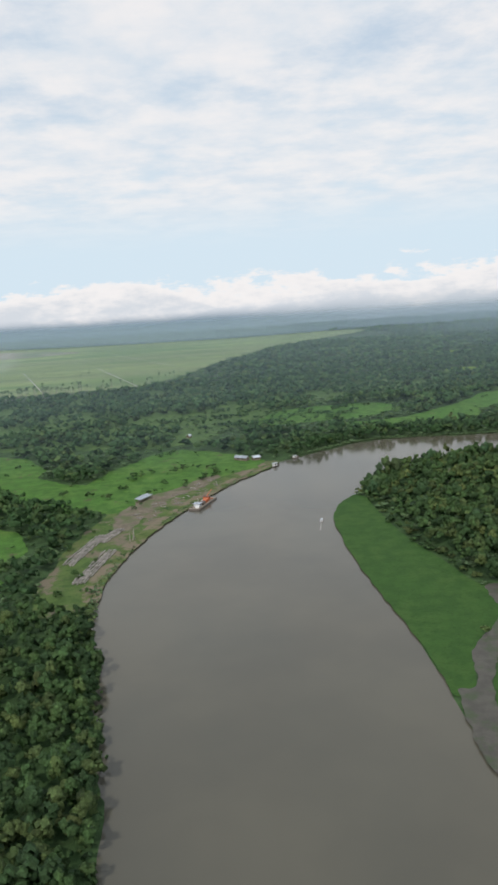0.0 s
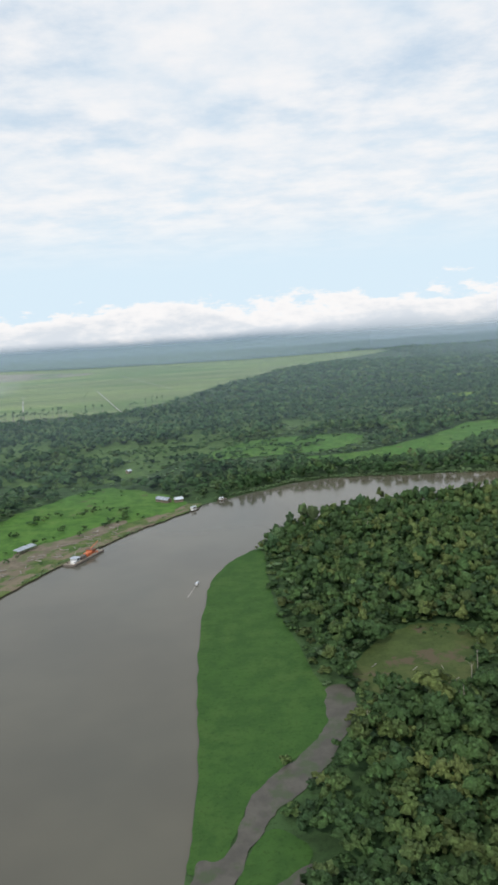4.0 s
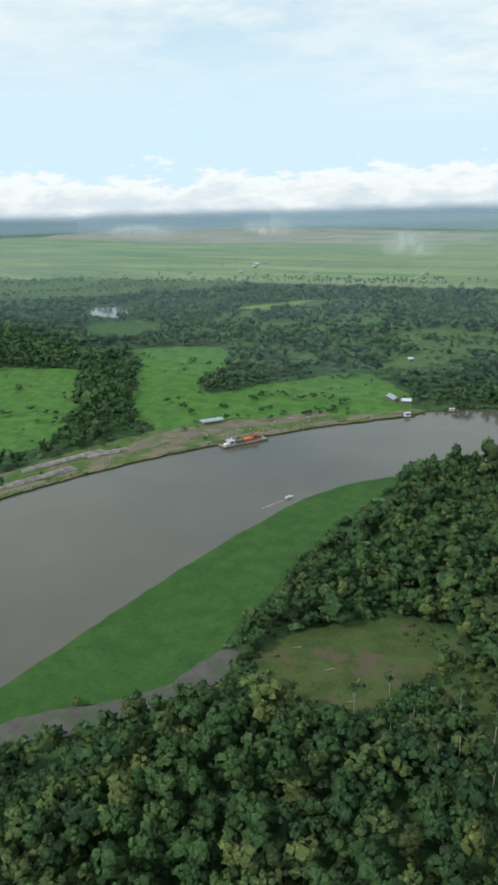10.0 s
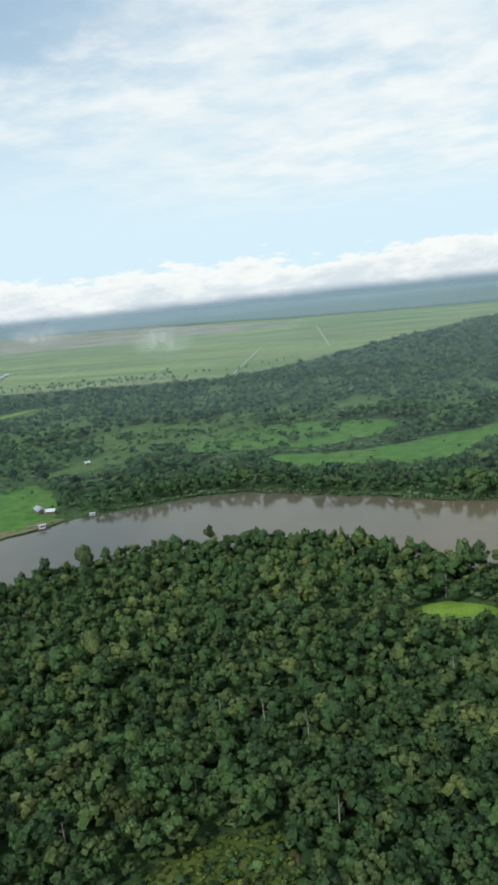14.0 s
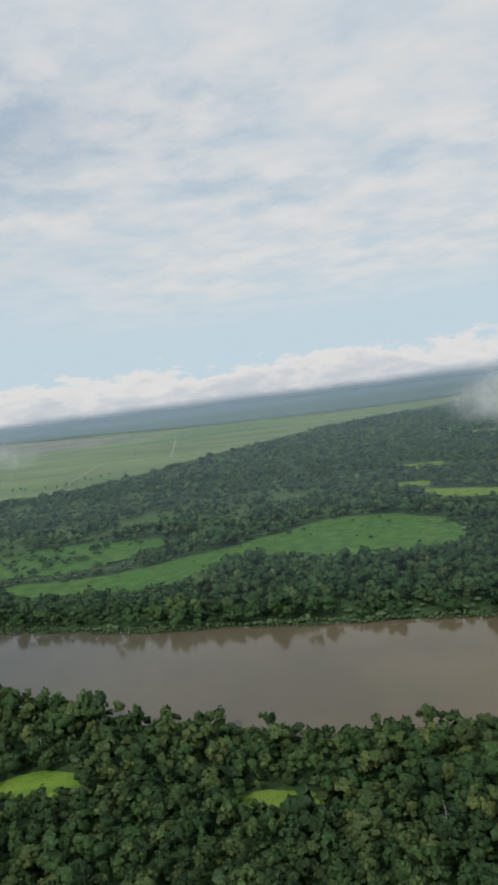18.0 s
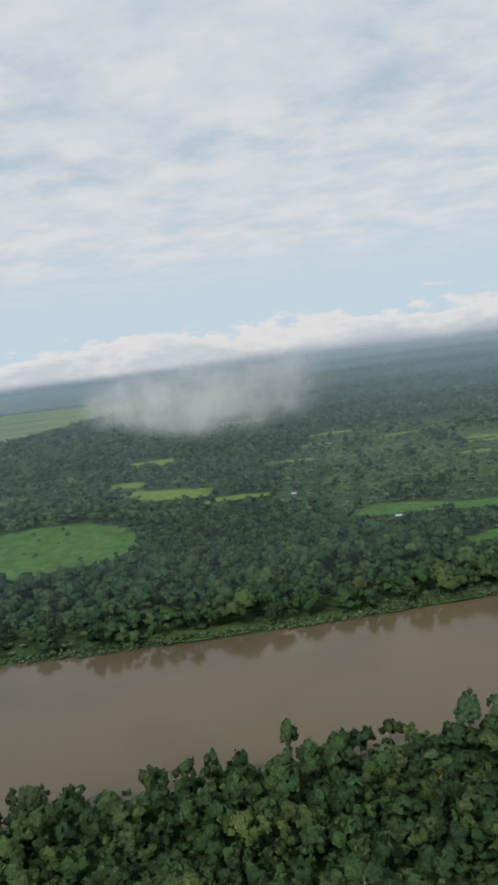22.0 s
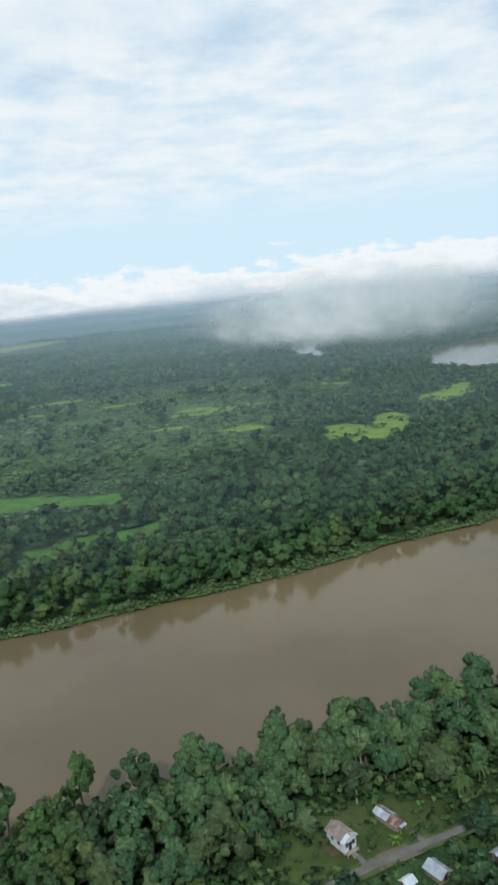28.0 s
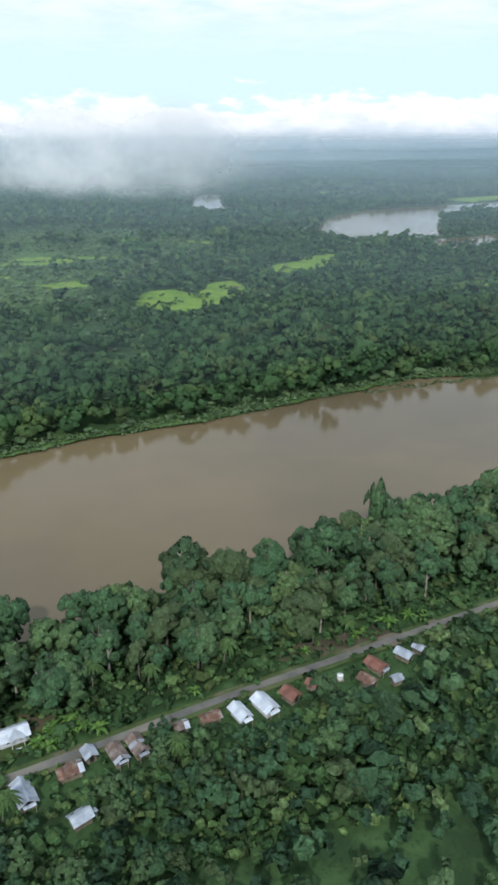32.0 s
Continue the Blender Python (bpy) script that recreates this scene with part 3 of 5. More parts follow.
shore_line = NORTH_BANK[(NORTH_BANK[:, 0] > 470) & (NORTH_BANK[:, 0] < 1170)][::3]
field("reed_bank", [(x, y - 1.0) for x, y in shore_line] + [(x - 2, y + 12 + 5 * math.sin(x / 23)) for x, y in shore_line[::-1]], M_SCRUB, "belt of light green grass along the water", "grass", 0.3, 2.0, False)
MATS = []
for x, y, a, b in ((962, 757, 24, 4.5), (984, 759.5, 22, 6), (1004, 761.5, 20, 6), (1023, 762.5, 22, 4), (976, 767, 14, 3), (1000, 769, 14, 3)):
    MATS.append(wobble(smooth([(x - a / 2, y), (x - a / 4, y + b / 2), (x + a / 4, y + b / 3), (x + a / 2, y), (x + a / 4, y - b / 2), (x - a / 4, y - b / 3)], True), 1.2, 8.0, x))
ROAD = smooth([(560, 498), (640, 518), (700, 537), (741, 548), (769, 553), (796, 557), (818, 562), (843, 568), (872, 574), (906, 581), (1000, 600), (1100, 620)])


def ribbon(line, width, z, seed=0.0):
    """A strip of quads along a line."""
    t = np.gradient(line, axis=0)
    side = np.stack([-t[:, 1], t[:, 0]], 1) / np.linalg.norm(t, axis=1)[:, None]
    w = np.array([width * (1 + 0.16 * noise.noise((p[0] / 9, p[1] / 9, seed))) for p in line])[:, None] / 2
    a, b = line + side * w, line - side * w
    v = [(x, y, z) for x, y in np.concatenate([b, a])]
    n = len(line)
    return v, [(i, i + 1, n + i + 1, n + i) for i in range(n - 1)]


v, f = ribbon(ROAD, 2.0, 0.5)
road = tagged(new("road", plain_mesh("road", v, f, M_ROAD)), "pale grey gravel village road", "road", kind="structure")
v, f = ribbon(ROAD, 4.4, 0.44, 3.0)
verge = tagged(new("road_verge", plain_mesh("road_verge", v, f, M_VERGE)), "worn grass verge along the road", "verge", kind="structure")
for line in ([(-425, 1412), (-600, 1960)], [(-238, 1406), (-410, 1990)], [(-192, 1877), (-487, 2720)], [(-700, 1500), (-820, 1760)]):
    v, f = ribbon(smooth(line, False, 12), 3.0, 1.8, 5.0)
    tagged(new("track", plain_mesh("track", v, f, M_TRACK)), "straight pale track across the wetland", "track", kind="structure")


# ---------------------------------------------------------------- trees
def cube_sphere(n):
    """The quads of a ball, from a cube of n by n faces a side: count, 4, 3."""
    out = []
    t = np.linspace(-1, 1, n + 1)
    for a in range(3):
        for s in (-1, 1):
            for i in range(n):
                for j in range(n):
                    q = []
                    for u, w in ((t[i], t[j]), (t[i + 1], t[j]), (t[i + 1], t[j + 1]), (t[i], t[j + 1])):
                        p = np.zeros(3)
                        p[a], p[(a + 1) % 3], p[(a + 2) % 3] = s, u, w
                        q.append(p / np.linalg.norm(p))
                    out.append(q if s > 0 else q[::-1])
    return np.array(out)


BALL = {n: cube_sphere(n) for n in (1, 2)}


def crown_cards(count, card, seed, lobes=6, flat=0.75, tufts=6, fine=1, reach=(0.62, 0.92)):
    """A crown of radius 1 about its middle: clumps on the limbs, each heaped with rounded leafy tufts, and leaf sprays that roughen them.
    Gives the corners of its quads and a normal for each."""
    r = np.random.RandomState(seed)
    mid = r.normal(0, 0.35, (lobes, 3)) * (1, 1, 0.85 * flat)
    mid[0] = (0, 0, 0.22)
    size = r.uniform(0.34, 0.56, lobes)
    owner = np.arange(lobes * tufts) % lobes
    d1 = r.normal(0, 1, (len(owner), 3))
    d1[:, 2] = np.abs(d1[:, 2]) * 1.1 - 0.32
    d1 /= np.linalg.norm(d1, axis=1)[:, None]
    tuft = mid[owner] + d1 * (size[owner] * r.uniform(reach[0], reach[1], len(owner)))[:, None] * (1, 1, flat)
    tuft_size = size[owner] * r.uniform(0.30, 0.60, len(owner)) * (6.0 / tufts) ** 0.45
    pick = r.randint(0, len(owner), count)
    d2 = r.normal(0, 1, (count, 3)) + d1[pick] * 1.1 + (0, 0, 0.3)
    d2 /= np.linalg.norm(d2, axis=1)[:, None]
    centre = tuft[pick] + d2 * (tuft_size[pick] * r.uniform(0.86, 1.1, count))[:, None]
    normal = d2 + r.normal(0, 0.4, (count, 3))
    normal /= np.linalg.norm(normal, axis=1)[:, None]
    a = np.cross(normal, r.normal(0, 1, (count, 3)))
    a /= np.linalg.norm(a, axis=1)[:, None]
    b = np.cross(normal, a)
    s = card * r.uniform(0.6, 1.3, count)[:, None]
    corners = [centre + a * s * r.uniform(0.7, 1.2, (count, 1)), centre + b * s * r.uniform(0.5, 1.0, (count, 1)),
               centre - a * s * r.uniform(0.7, 1.2, (count, 1)), centre - b * s * r.uniform(0.5, 1.0, (count, 1))]
    corners[0] = corners[0] - normal * s * 0.3
    corners[2] = corners[2] - normal * s * 0.3
    soft = d2 * 0.5 + d1[pick] * 0.4 + centre * 0.75 + normal * 0.3 + r.normal(0, 0.26, (count, 3))
    soft /= np.linalg.norm(soft, axis=1)[:, None]
    quads_out, normals_out = [np.stack(corners, 1)], [np.repeat(soft[:, None], 4, axis=1)]
    ball = BALL[fine]
    for k in range(len(owner)):
        turn = np.linalg.qr(r.normal(0, 1, (3, 3)))[0]
        turn[:, 0] *= np.linalg.det(turn)
        own = ball @ turn.T
        own = own[(own.mean(1) @ (d1[k] + (0, 0, 0.4))) > -0.35]        # the hidden underside is open
        swell = 1 + 0.17 * np.sin(own @ r.normal(0, 3.5, 3) + r.uniform(0, 6.28)) + 0.12 * np.sin(own @ r.normal(0, 7.0, 3) + r.uniform(0, 6.28))
        quads_out.append(tuft[k] + own * (tuft_size[k] * swell)[..., None] * (1, 1, 0.9))
        n = own * 0.55 + d1[k] * 0.4 + tuft[k] * 0.8
        normals_out.append(n / np.linalg.norm(n, axis=-1)[..., None])
    return np.concatenate(quads_out), np.concatenate(normals_out)


KINDS = {"near": [crown_cards(150, 0.071, 10 + k, 5 + k % 3, 0.7 + 0.1 * (k % 3), 6) for k in range(10)],
         "half": [crown_cards(54, 0.107, 130 + k, 4 + k % 2, 0.75, 4) for k in range(8)],
         "middle": [crown_cards(12, 0.21, 30 + k, 3, 0.75, 2) for k in range(7)],
         "far": [crown_cards(4, 0.40, 50 + k, 3, 0.8, 1, reach=(0.1, 0.5)) for k in range(6)],
         "distant": [crown_cards(2, 0.5, 70 + k, 2, 0.8, 1, reach=(0.1, 0.5)) for k in range(5)],
         "bush": [crown_cards(6, 0.28, 90 + k, 3, 0.8, 1, reach=(0.1, 0.6)) for k in range(6)]}


def grow(kind, x, y, radius, height, tint, rng):
    """Crowns of one kind at the places x, y: corners and tints."""
    which = rng.randint(0, len(KINDS[kind]), len(x))
    corners, tints, normals = [], [], []
    for k, (proto, soft) in enumerate(KINDS[kind]):
        m = which == k
        if not m.any():
            continue
        turn = rng.uniform(0, 2 * np.pi, m.sum())
        c, s = np.cos(turn)[:, None, None], np.sin(turn)[:, None, None]
        rr = radius[m][:, None, None]
        rz = np.minimum(np.maximum(radius[m] * rng.uniform(0.8, 1.25, m.sum()), height[m] * 0.38), height[m] * 0.5)
        px = (proto[None, :, :, 0] * c - proto[None, :, :, 1] * s) * rr + x[m][:, None, None]
        py = (proto[None, :, :, 0] * s + proto[None, :, :, 1] * c) * rr + y[m][:, None, None]
        pz = proto[None, :, :, 2] * rz[:, None, None] + (height[m] - rz)[:, None, None]
        corners.append(np.stack([px, py, np.maximum(pz, 0.1)], -1).reshape(-1, 3))
        tints.append(np.repeat(tint[m], len(proto)))
        turned = np.stack([soft[None, :, :, 0] * c - soft[None, :, :, 1] * s, soft[None, :, :, 0] * s + soft[None, :, :, 1] * c, np.broadcast_to(soft[None, :, :, 2], (len(turn),) + soft.shape[:2])], -1)
        normals.append(turned.reshape(-1, 3))
    return np.concatenate(corners), np.concatenate(tints), np.concatenate(normals)


def waters_at(x, y, margin=0.0):
    wet = np.zeros(x.shape, bool)
    for w in WATERS:
        wet |= inside(w, x, y)
        if margin:
            lo, hi = w.min(0) - margin, w.max(0) + margin
            near = (x > lo[0]) & (x < hi[0]) & (y > lo[1]) & (y < hi[1]) & ~wet
            if near.any():
                wet[near] |= gap(w, x[near], y[near]) < margin
    return wet


def open_at(x, y):
    hit = np.zeros(x.shape, bool)
    for line in OPEN:
        hit |= inside(line, x, y)
    return hit


def clumps(x, y, size, seed):
    return np.array([noise.noise((a / size, b / size, seed)) for a, b in zip(x, y)])


ACROSS = lambda x, y: (y - 0.53 * x) / 1.13          # distance north of the flight line
HOUSE_SPOTS = []
SCRUBLAND = np.array([(540, 950), (560, 1200), (640, 1500), (860, 1500), (1010, 1340), (985, 1230), (900, 1090), (850, 990), (800, 935), (745, 872), (665, 866), (560, 900)], float)
NO_FOREST = np.array([(686, 535), (960, 590), (960, 645), (686, 600)], float)      # single trees stand here


def forest(name, label, kind, box, spacing, radius, height, near, far, mat, seed, thin=0.0, margin=5.0, where=None, inside_open=False, yard=1.0, dry=True, trunks=False):
    """Woods over a stretch of the plan, between two distances from the flight line, as one object."""
    rng = np.random.RandomState(seed)
    x0, x1, y0, y1 = box
    gx, gy = np.meshgrid(np.arange(x0, x1, spacing), np.arange(y0, y1, spacing))
    x = gx.ravel() + rng.uniform(-0.48, 0.48, gx.size) * spacing
    y = gy.ravel() + rng.uniform(-0.48, 0.48, gx.size) * spacing
    d = ACROSS(x, y)
    keep = (d >= near) & (d < far) & (x > -330 - 1.15 * (y - 150)) & (x < 0.72 * (y - 430) + 950)
    if where is not None:
        keep &= where(x, y)
    x, y, d = x[keep], y[keep], d[keep]
    keep = (~waters_at(x, y, margin) if dry else np.full(x.shape, True)) & (np.full(x.shape, True) if inside_open is None else open_at(x, y) == inside_open) & (gap(ROAD, x, y, False) > (5.0 if height > 3 else 1.9)) & (~inside(NO_FOREST, x, y) | (height < 6))
    if near >= 150 and height > 6:
        keep &= ~inside(SCRUBLAND, x, y) | (rng.uniform(0, 1, len(x)) < 0.07 + 0.5 * (clumps(x, y, 38, 7.7) > 0.22))
    for hx, hy, hr in HOUSE_SPOTS:
        keep &= (x - hx) ** 2 + (y - hy) ** 2 > hr * hr * yard * yard
    x, y, d = x[keep], y[keep], d[keep]
    n = clumps(x, y, 55, seed)
    big = clumps(x, y, 210, seed + 4)
    if thin:
        keep = (n + 0.6 * big) > rng.uniform(-1.1, -0.1, len(x)) * (1.0 / thin) * 0.35
        x, y, d, n, big = x[keep], y[keep], d[keep], n[keep], big[keep]
    h = height * (1 + 0.28 * n + 0.2 * big) * (0.60 + 0.80 * rng.beta(1.5, 2.4, len(x)) + 0.28 * (rng.uniform(0, 1, len(x)) > 0.94))
    r = radius * (0.55 + 1.05 * rng.beta(1.4, 2.7, len(x))) * (0.6 + 0.4 * h / height)
    # low growth where a field lies open behind it
    low = np.zeros(len(x), bool)
    steps = () if inside_open or inside_open is None else (0.2, 0.45, 0.7, 1.0)
    from_x = np.clip(0.5 * x + 250, 100, 850)
    away = np.hypot(x - from_x, y - 0.53 * from_x)
    ux, uy = (x - from_x) / away, (y - 0.53 * from_x) / away
    for step in steps:
        reach = np.clip((d - 60) / 130 * height * 0.62, 6, 90) * step
        low |= open_at(x + ux * reach, y + uy * reach)
        for w in WATERS[1:]:
            low |= inside(w, x + ux * reach * 1.3, y + uy * reach * 1.3)
    h = np.where(low, h * 0.32, h)
    r = np.where(low, r * 0.7, r)
    tint = np.clip(0.36 + 0.3 * n + 0.3 * big + rng.normal(0, 0.22, len(x)) + 0.38 * (rng.uniform(0, 1, len(x)) > 0.95), 0, 1)
    if trunks:
        at = np.nonzero(~low & (np.minimum(gap(SOUTH_BANK, x, y, False), gap(NORTH_BANK, x, y, False)) < 16))[0]
        stems, sides = [], []
        for k in at:
            girth, lean = 0.022 * h[k], rng.normal(0, 0.5, 2)
            base = len(stems)
            stems += [(x[k] + girth * a, y[k] + girth * b, 0.0) for a, b in ((1, 0), (-0.5, 0.87), (-0.5, -0.87))]
            stems += [(x[k] + lean[0] + 0.5 * girth * a, y[k] + lean[1] + 0.5 * girth * b, 0.72 * h[k]) for a, b in ((1, 0), (-0.5, 0.87), (-0.5, -0.87))]
            sides += [(base + i, base + (i + 1) % 3, base + 3 + (i + 1) % 3, base + 3 + i) for i in range(3)]
        tagged(new("tree_trunks", plain_mesh("tree_trunks", stems, sides, M_BARK)), "slim grey trunks under the bank trees", "trunks", kind="stuff")
    v, t, q = grow(kind, x, y, r, np.maximum(h, 1.6 if dry else 0.5), tint, rng)
    if not dry:
        v[:, 2] -= 0.65
    me = np_mesh(name, v, np.arange(len(v)).reshape(-1, 4), mat, t, normals=q)
    return tagged(new(name, me), label, "forest", kind="stuff")


# ---------------------------------------------------------------- building blocks
def box(bm, x0, x1, y0, y1, z0, z1, tilt=None):
    """A box in the mesh; tilt is a matrix for it."""
    made = bmesh.ops.create_cube(bm, size=1.0)["verts"]
    m = Matrix.Translation(((x0 + x1) / 2, (y0 + y1) / 2, (z0 + z1) / 2)) @ Matrix.Diagonal((x1 - x0, y1 - y0, z1 - z0, 1))
    bmesh.ops.transform(bm, matrix=(tilt @ m) if tilt else m, verts=made)
    return made


def tube(bm, a, b, ra, rb, sides=6):
    """A tapered round bar from a to b."""
    a, b = Vector(a), Vector(b)
    made = bmesh.ops.create_cone(bm, segments=sides, radius1=ra, radius2=max(rb, 0.005), depth=(b - a).length, cap_ends=True)["verts"]
    bmesh.ops.transform(bm, matrix=Matrix.Translation((a + b) / 2) @ (b - a).to_track_quat("Z", "Y").to_matrix().to_4x4(), verts=made)
    return made


def thing(name, m, label, category, group="", kind=""):
    ob = new(name)
    ob.matrix_world = m
    return tagged(ob, label, category, group, kind)


ROOFS = {"zinc": (M_IRON, "grey zinc"), "white": (M_WHITEROOF, "bright new zinc"), "rust": (M_RUST, "rusty iron"), "red": (M_RED, "faded red iron"), "brown": (M_BROWNROOF, "brown patched iron"),
         "taupe": (M_TAUPEROOF, "weathered grey-brown iron"), "halved": (M_RUST, "half grey, half rusty iron")}


def house(x, y, turn, length, width, roof, walls=2.3, porch=0.0, stilts=0.5, wall_mat=None, words="village house", spot=None):
    """A small gabled house on posts; its ridge runs along its own x."""
    mat, tone = ROOFS[roof]
    wall_mat = wall_mat or M_BOARD
    h = thing("house", pose(x, y, 0.15, 0, 0, turn), f"small {words} with a {tone} roof", "house", "houses of the village")
    l, w, z0, z1 = length / 2, width / 2, stilts, stilts + walls
    t = 0.12
    for sx in (-1, 0, 1):
        for sy in (-1, 1):
            bm = bmesh.new()
            box(bm, sx * (l - 0.3) - 0.1, sx * (l - 0.3) + 0.1, sy * (w - 0.3) - 0.1, sy * (w - 0.3) + 0.1, -0.3, z0)
            part("post", bm, M_WOOD, h)
    bm = bmesh.new()
    box(bm, -l, l, -w, w, z0 - 0.15, z0)
    part("floor_deck", bm, M_WOOD, h)
    rise = w * 0.55
    for s in (-1, 1):
        bm = bmesh.new()
        gaps = ((-l * 0.55, -l * 0.2), (l * 0.2, l * 0.55))
        cols, rows = (-l, -l * 0.55, -l * 0.2, l * 0.2, l * 0.55, l), (z0, z0 + walls * 0.4, z0 + walls * 0.8, z1)
        grid = [[bm.verts.new((cx, s * w, rz)) for cx in cols] for rz in rows]
        sheet = [bm.faces.new((grid[j][i], grid[j][i + 1], grid[j + 1][i + 1], grid[j + 1][i])) for j in range(3) for i in range(5) if not (j == 1 and i in (1, 3))]
        grown = bmesh.ops.extrude_face_region(bm, geom=sheet)["geom"]
        bmesh.ops.translate(bm, vec=(0, -s * t, 0), verts=[e for e in grown if isinstance(e, bmesh.types.BMVert)])
        bmesh.ops.recalc_face_normals(bm, faces=bm.faces)
        part("wall", bm, wall_mat, h)
        for a, b in gaps:
            bm = bmesh.new()
            box(bm, a, b, s * (w - 0.09) - 0.02, s * (w - 0.09) + 0.02, z0 + walls * 0.4, z0 + walls * 0.8)
            part("window", bm, M_DARK, h, "dark window opening")
    for s in (-1, 1):
        bm = bmesh.new()
        x0, x1 = sorted((s * l, s * (l - t)))
        f = [bm.verts.new(p) for p in ((x0, -w + t, z0), (x0, w - t, z0), (x0, w - t, z1), (x0, 0, z1 + rise - 0.1), (x0, -w + t, z1))]
        g = bmesh.ops.extrude_face_region(bm, geom=[bm.faces.new(f)])["geom"]
        bmesh.ops.translate(bm, vec=(x1 - x0, 0, 0), verts=[e for e in g if isinstance(e, bmesh.types.BMVert)])
        part("gable_wall", bm, wall_mat, h)
    bm = bmesh.new()
    box(bm, l, l + 0.05, -0.45, 0.45, z0 + 0.02, z0 + 1.9)
    part("door", bm, M_DARK, h, "dark doorway")
    # roof: lapped sheets on both slopes
    eave, over = 0.45, 0.4
    slope = math.atan2(rise, w)
    run = (w + eave) / math.cos(slope)
    sheets = max(3, round(2 * (l + over) / 1.15))
    step = 2 * (l + over) / sheets
    for s in (-1, 1):
        m = Matrix.Translation((0, 0, z1 + rise)) @ Matrix.Rotation(-s * slope, 4, "X")
        for k in range(sheets):
            bm = bmesh.new()
            lift = 0.03 * (k % 2)
            a = -l - over + k * step
            y0, y1 = sorted((0.0, s * run))
            box(bm, a, a + step + 0.05, y0, y1, lift, lift + 0.05, m)
            box(bm, a + step * 0.3, a + step * 0.38, y0, y1, lift + 0.05, lift + 0.09, m)
            box(bm, a + step * 0.65, a + step * 0.73, y0, y1, lift + 0.05, lift + 0.09, m)
            sheet = M_IRON if roof in ("rust", "brown") and (k * 7 + round(x)) % 9 == 0 else mat
            if roof == "halved" and k < 0.45 * sheets:
                sheet = M_IRON
            if roof == "taupe" and k == sheets - 1:
                sheet = M_WHITEROOF
            part("roof_sheet", bm, sheet, h)
    bm = bmesh.new()
    box(bm, -l - over, l + over, -0.22, 0.22, z1 + rise + 0.06, z1 + rise + 0.12)
    part("ridge_cap", bm, mat, h)
    if porch:
        bm = bmesh.new()
        m = Matrix.Translation((l + over - 0.1, 0, z1 - 0.05)) @ Matrix.Rotation(radians(12), 4, "Y")
        box(bm, 0, porch, -w * 0.8, w * 0.8, 0, 0.06, m)
        part("porch_roof", bm, M_IRON if roof != "white" else mat, h)
        for sy in (-1, 1):
            bm = bmesh.new()
            box(bm, l + porch - 0.15, l + porch, sy * w * 0.7 - 0.07, sy * w * 0.7 + 0.07, -0.3, z1 - 0.28)
            part("porch_post", bm, M_WOOD, h)
    HOUSE_SPOTS.append((x, y - 2.0, spot or length * 0.6 + 2.4))
    return h


# ---------------------------------------------------------------- village along the road
VILLAGE = [  # x, y, turn, length, width, roof, porch, stilts, walls
    (798, 567.5, 14, 7.4, 4.6, "white", 0.0, 0.6, "P", "white-walled village house"), (800.5, 551.5, -72, 7.6, 3.8, "zinc", 1.0, 0.5, "B", "board village house"),
    (809, 555, 14, 5.6, 3.4, "rust", 0.0, 0.4, "B", "board village house"), (813, 558.5, -72, 3.4, 2.6, "zinc", 0.0, 0.3, "B", "village shed"),
    (818.5, 556.8, -70, 5.8, 3.2, "brown", 0.8, 0.5, "B", "board village house"), (822.6, 558, -70, 6.2, 3.3, "brown", 1.0, 0.5, "B", "board village house"),
    (832, 561, 10, 3.2, 2.6, "brown", 0.0, 0.3, "B", "village shed"), (838.5, 561.8, 15, 5.0, 2.8, "rust", 0.0, 0.3, "B", "open village shed"),
    (845, 561.5, -70, 5.8, 3.2, "white", 1.3, 0.5, "P", "pale village house"), (850.8, 562.6, -68, 6.8, 3.9, "white", 1.2, 0.5, "P", "pale village house"),
    (857.2, 564.2, -62, 4.6, 3.4, "red", 0.0, 0.4, "B", "board village house"), (863, 566.2, -50, 2.8, 2.2, "red", 0.0, 0.3, "B", "village shed"),
    (875.5, 564, -60, 4.6, 3.0, "rust", 0.0, 0.4, "B", "board village house"), (879.5, 568.3, -62, 5.6, 3.4, "red", 0.9, 0.5, "B", "board village house"),
    (882, 562.8, 12, 2.6, 2.0, "zinc", 0.0, 0.3, "B", "village shed"), (887.5, 570.3, -58, 4.6, 2.8, "zinc", 0.0, 0.4, "B", "board village house"),
    (892, 571.6, -58, 2.8, 2.2, "zinc", 0.0, 0.3, "B", "village shed"), (810.5, 543.5, 25, 4.4, 3.2, "zinc", 1.4, 0.4, "B", "board village house"),
    (786.5, 549, -65, 5.0, 3.4, "rust", 0.0, 0.4, "B", "board village house"), (777.5, 539.5, -60, 4.4, 3.0, "brown", 0.0, 0.4, "B", "board village house"),
    (771.5, 542.5, 20, 4.2, 3.0, "zinc", 0.0, 0.4, "B", "board village house"), (792.5, 551.8, 15, 3.4, 2.8, "red", 0.0, 0.4, "B", "village shed"),
    (741, 556.5, -66, 7.0, 4.6, "taupe", 0.0, 1.6, "P", "tall pale-walled village house"), (753.6, 560, -64, 8.6, 3.3, "halved", 1.0, 0.6, "B", "board village house"),
    (757, 542.5, -66, 5.4, 3.8, "zinc", 0.0, 0.4, "B", "board village house"), (750, 541.5, 20, 2.8, 2.4, "white", 0.0, 0.3, "B", "village shed"),
    (741.5, 539, -40, 4.6, 3.6, "zinc", 0.0, 0.4, "B", "board village house")]
for x, y, turn, length, width, roof, porch, stilts, wm, words in VILLAGE:
    house(x, y, turn, length * 0.79, width * 0.79, roof, 1.6 if wm == "B" else 2.9 if "tall" in words else 1.7, porch * 0.8, stilts * 0.6, M_PAINT if wm == "P" else M_BOARD, words)
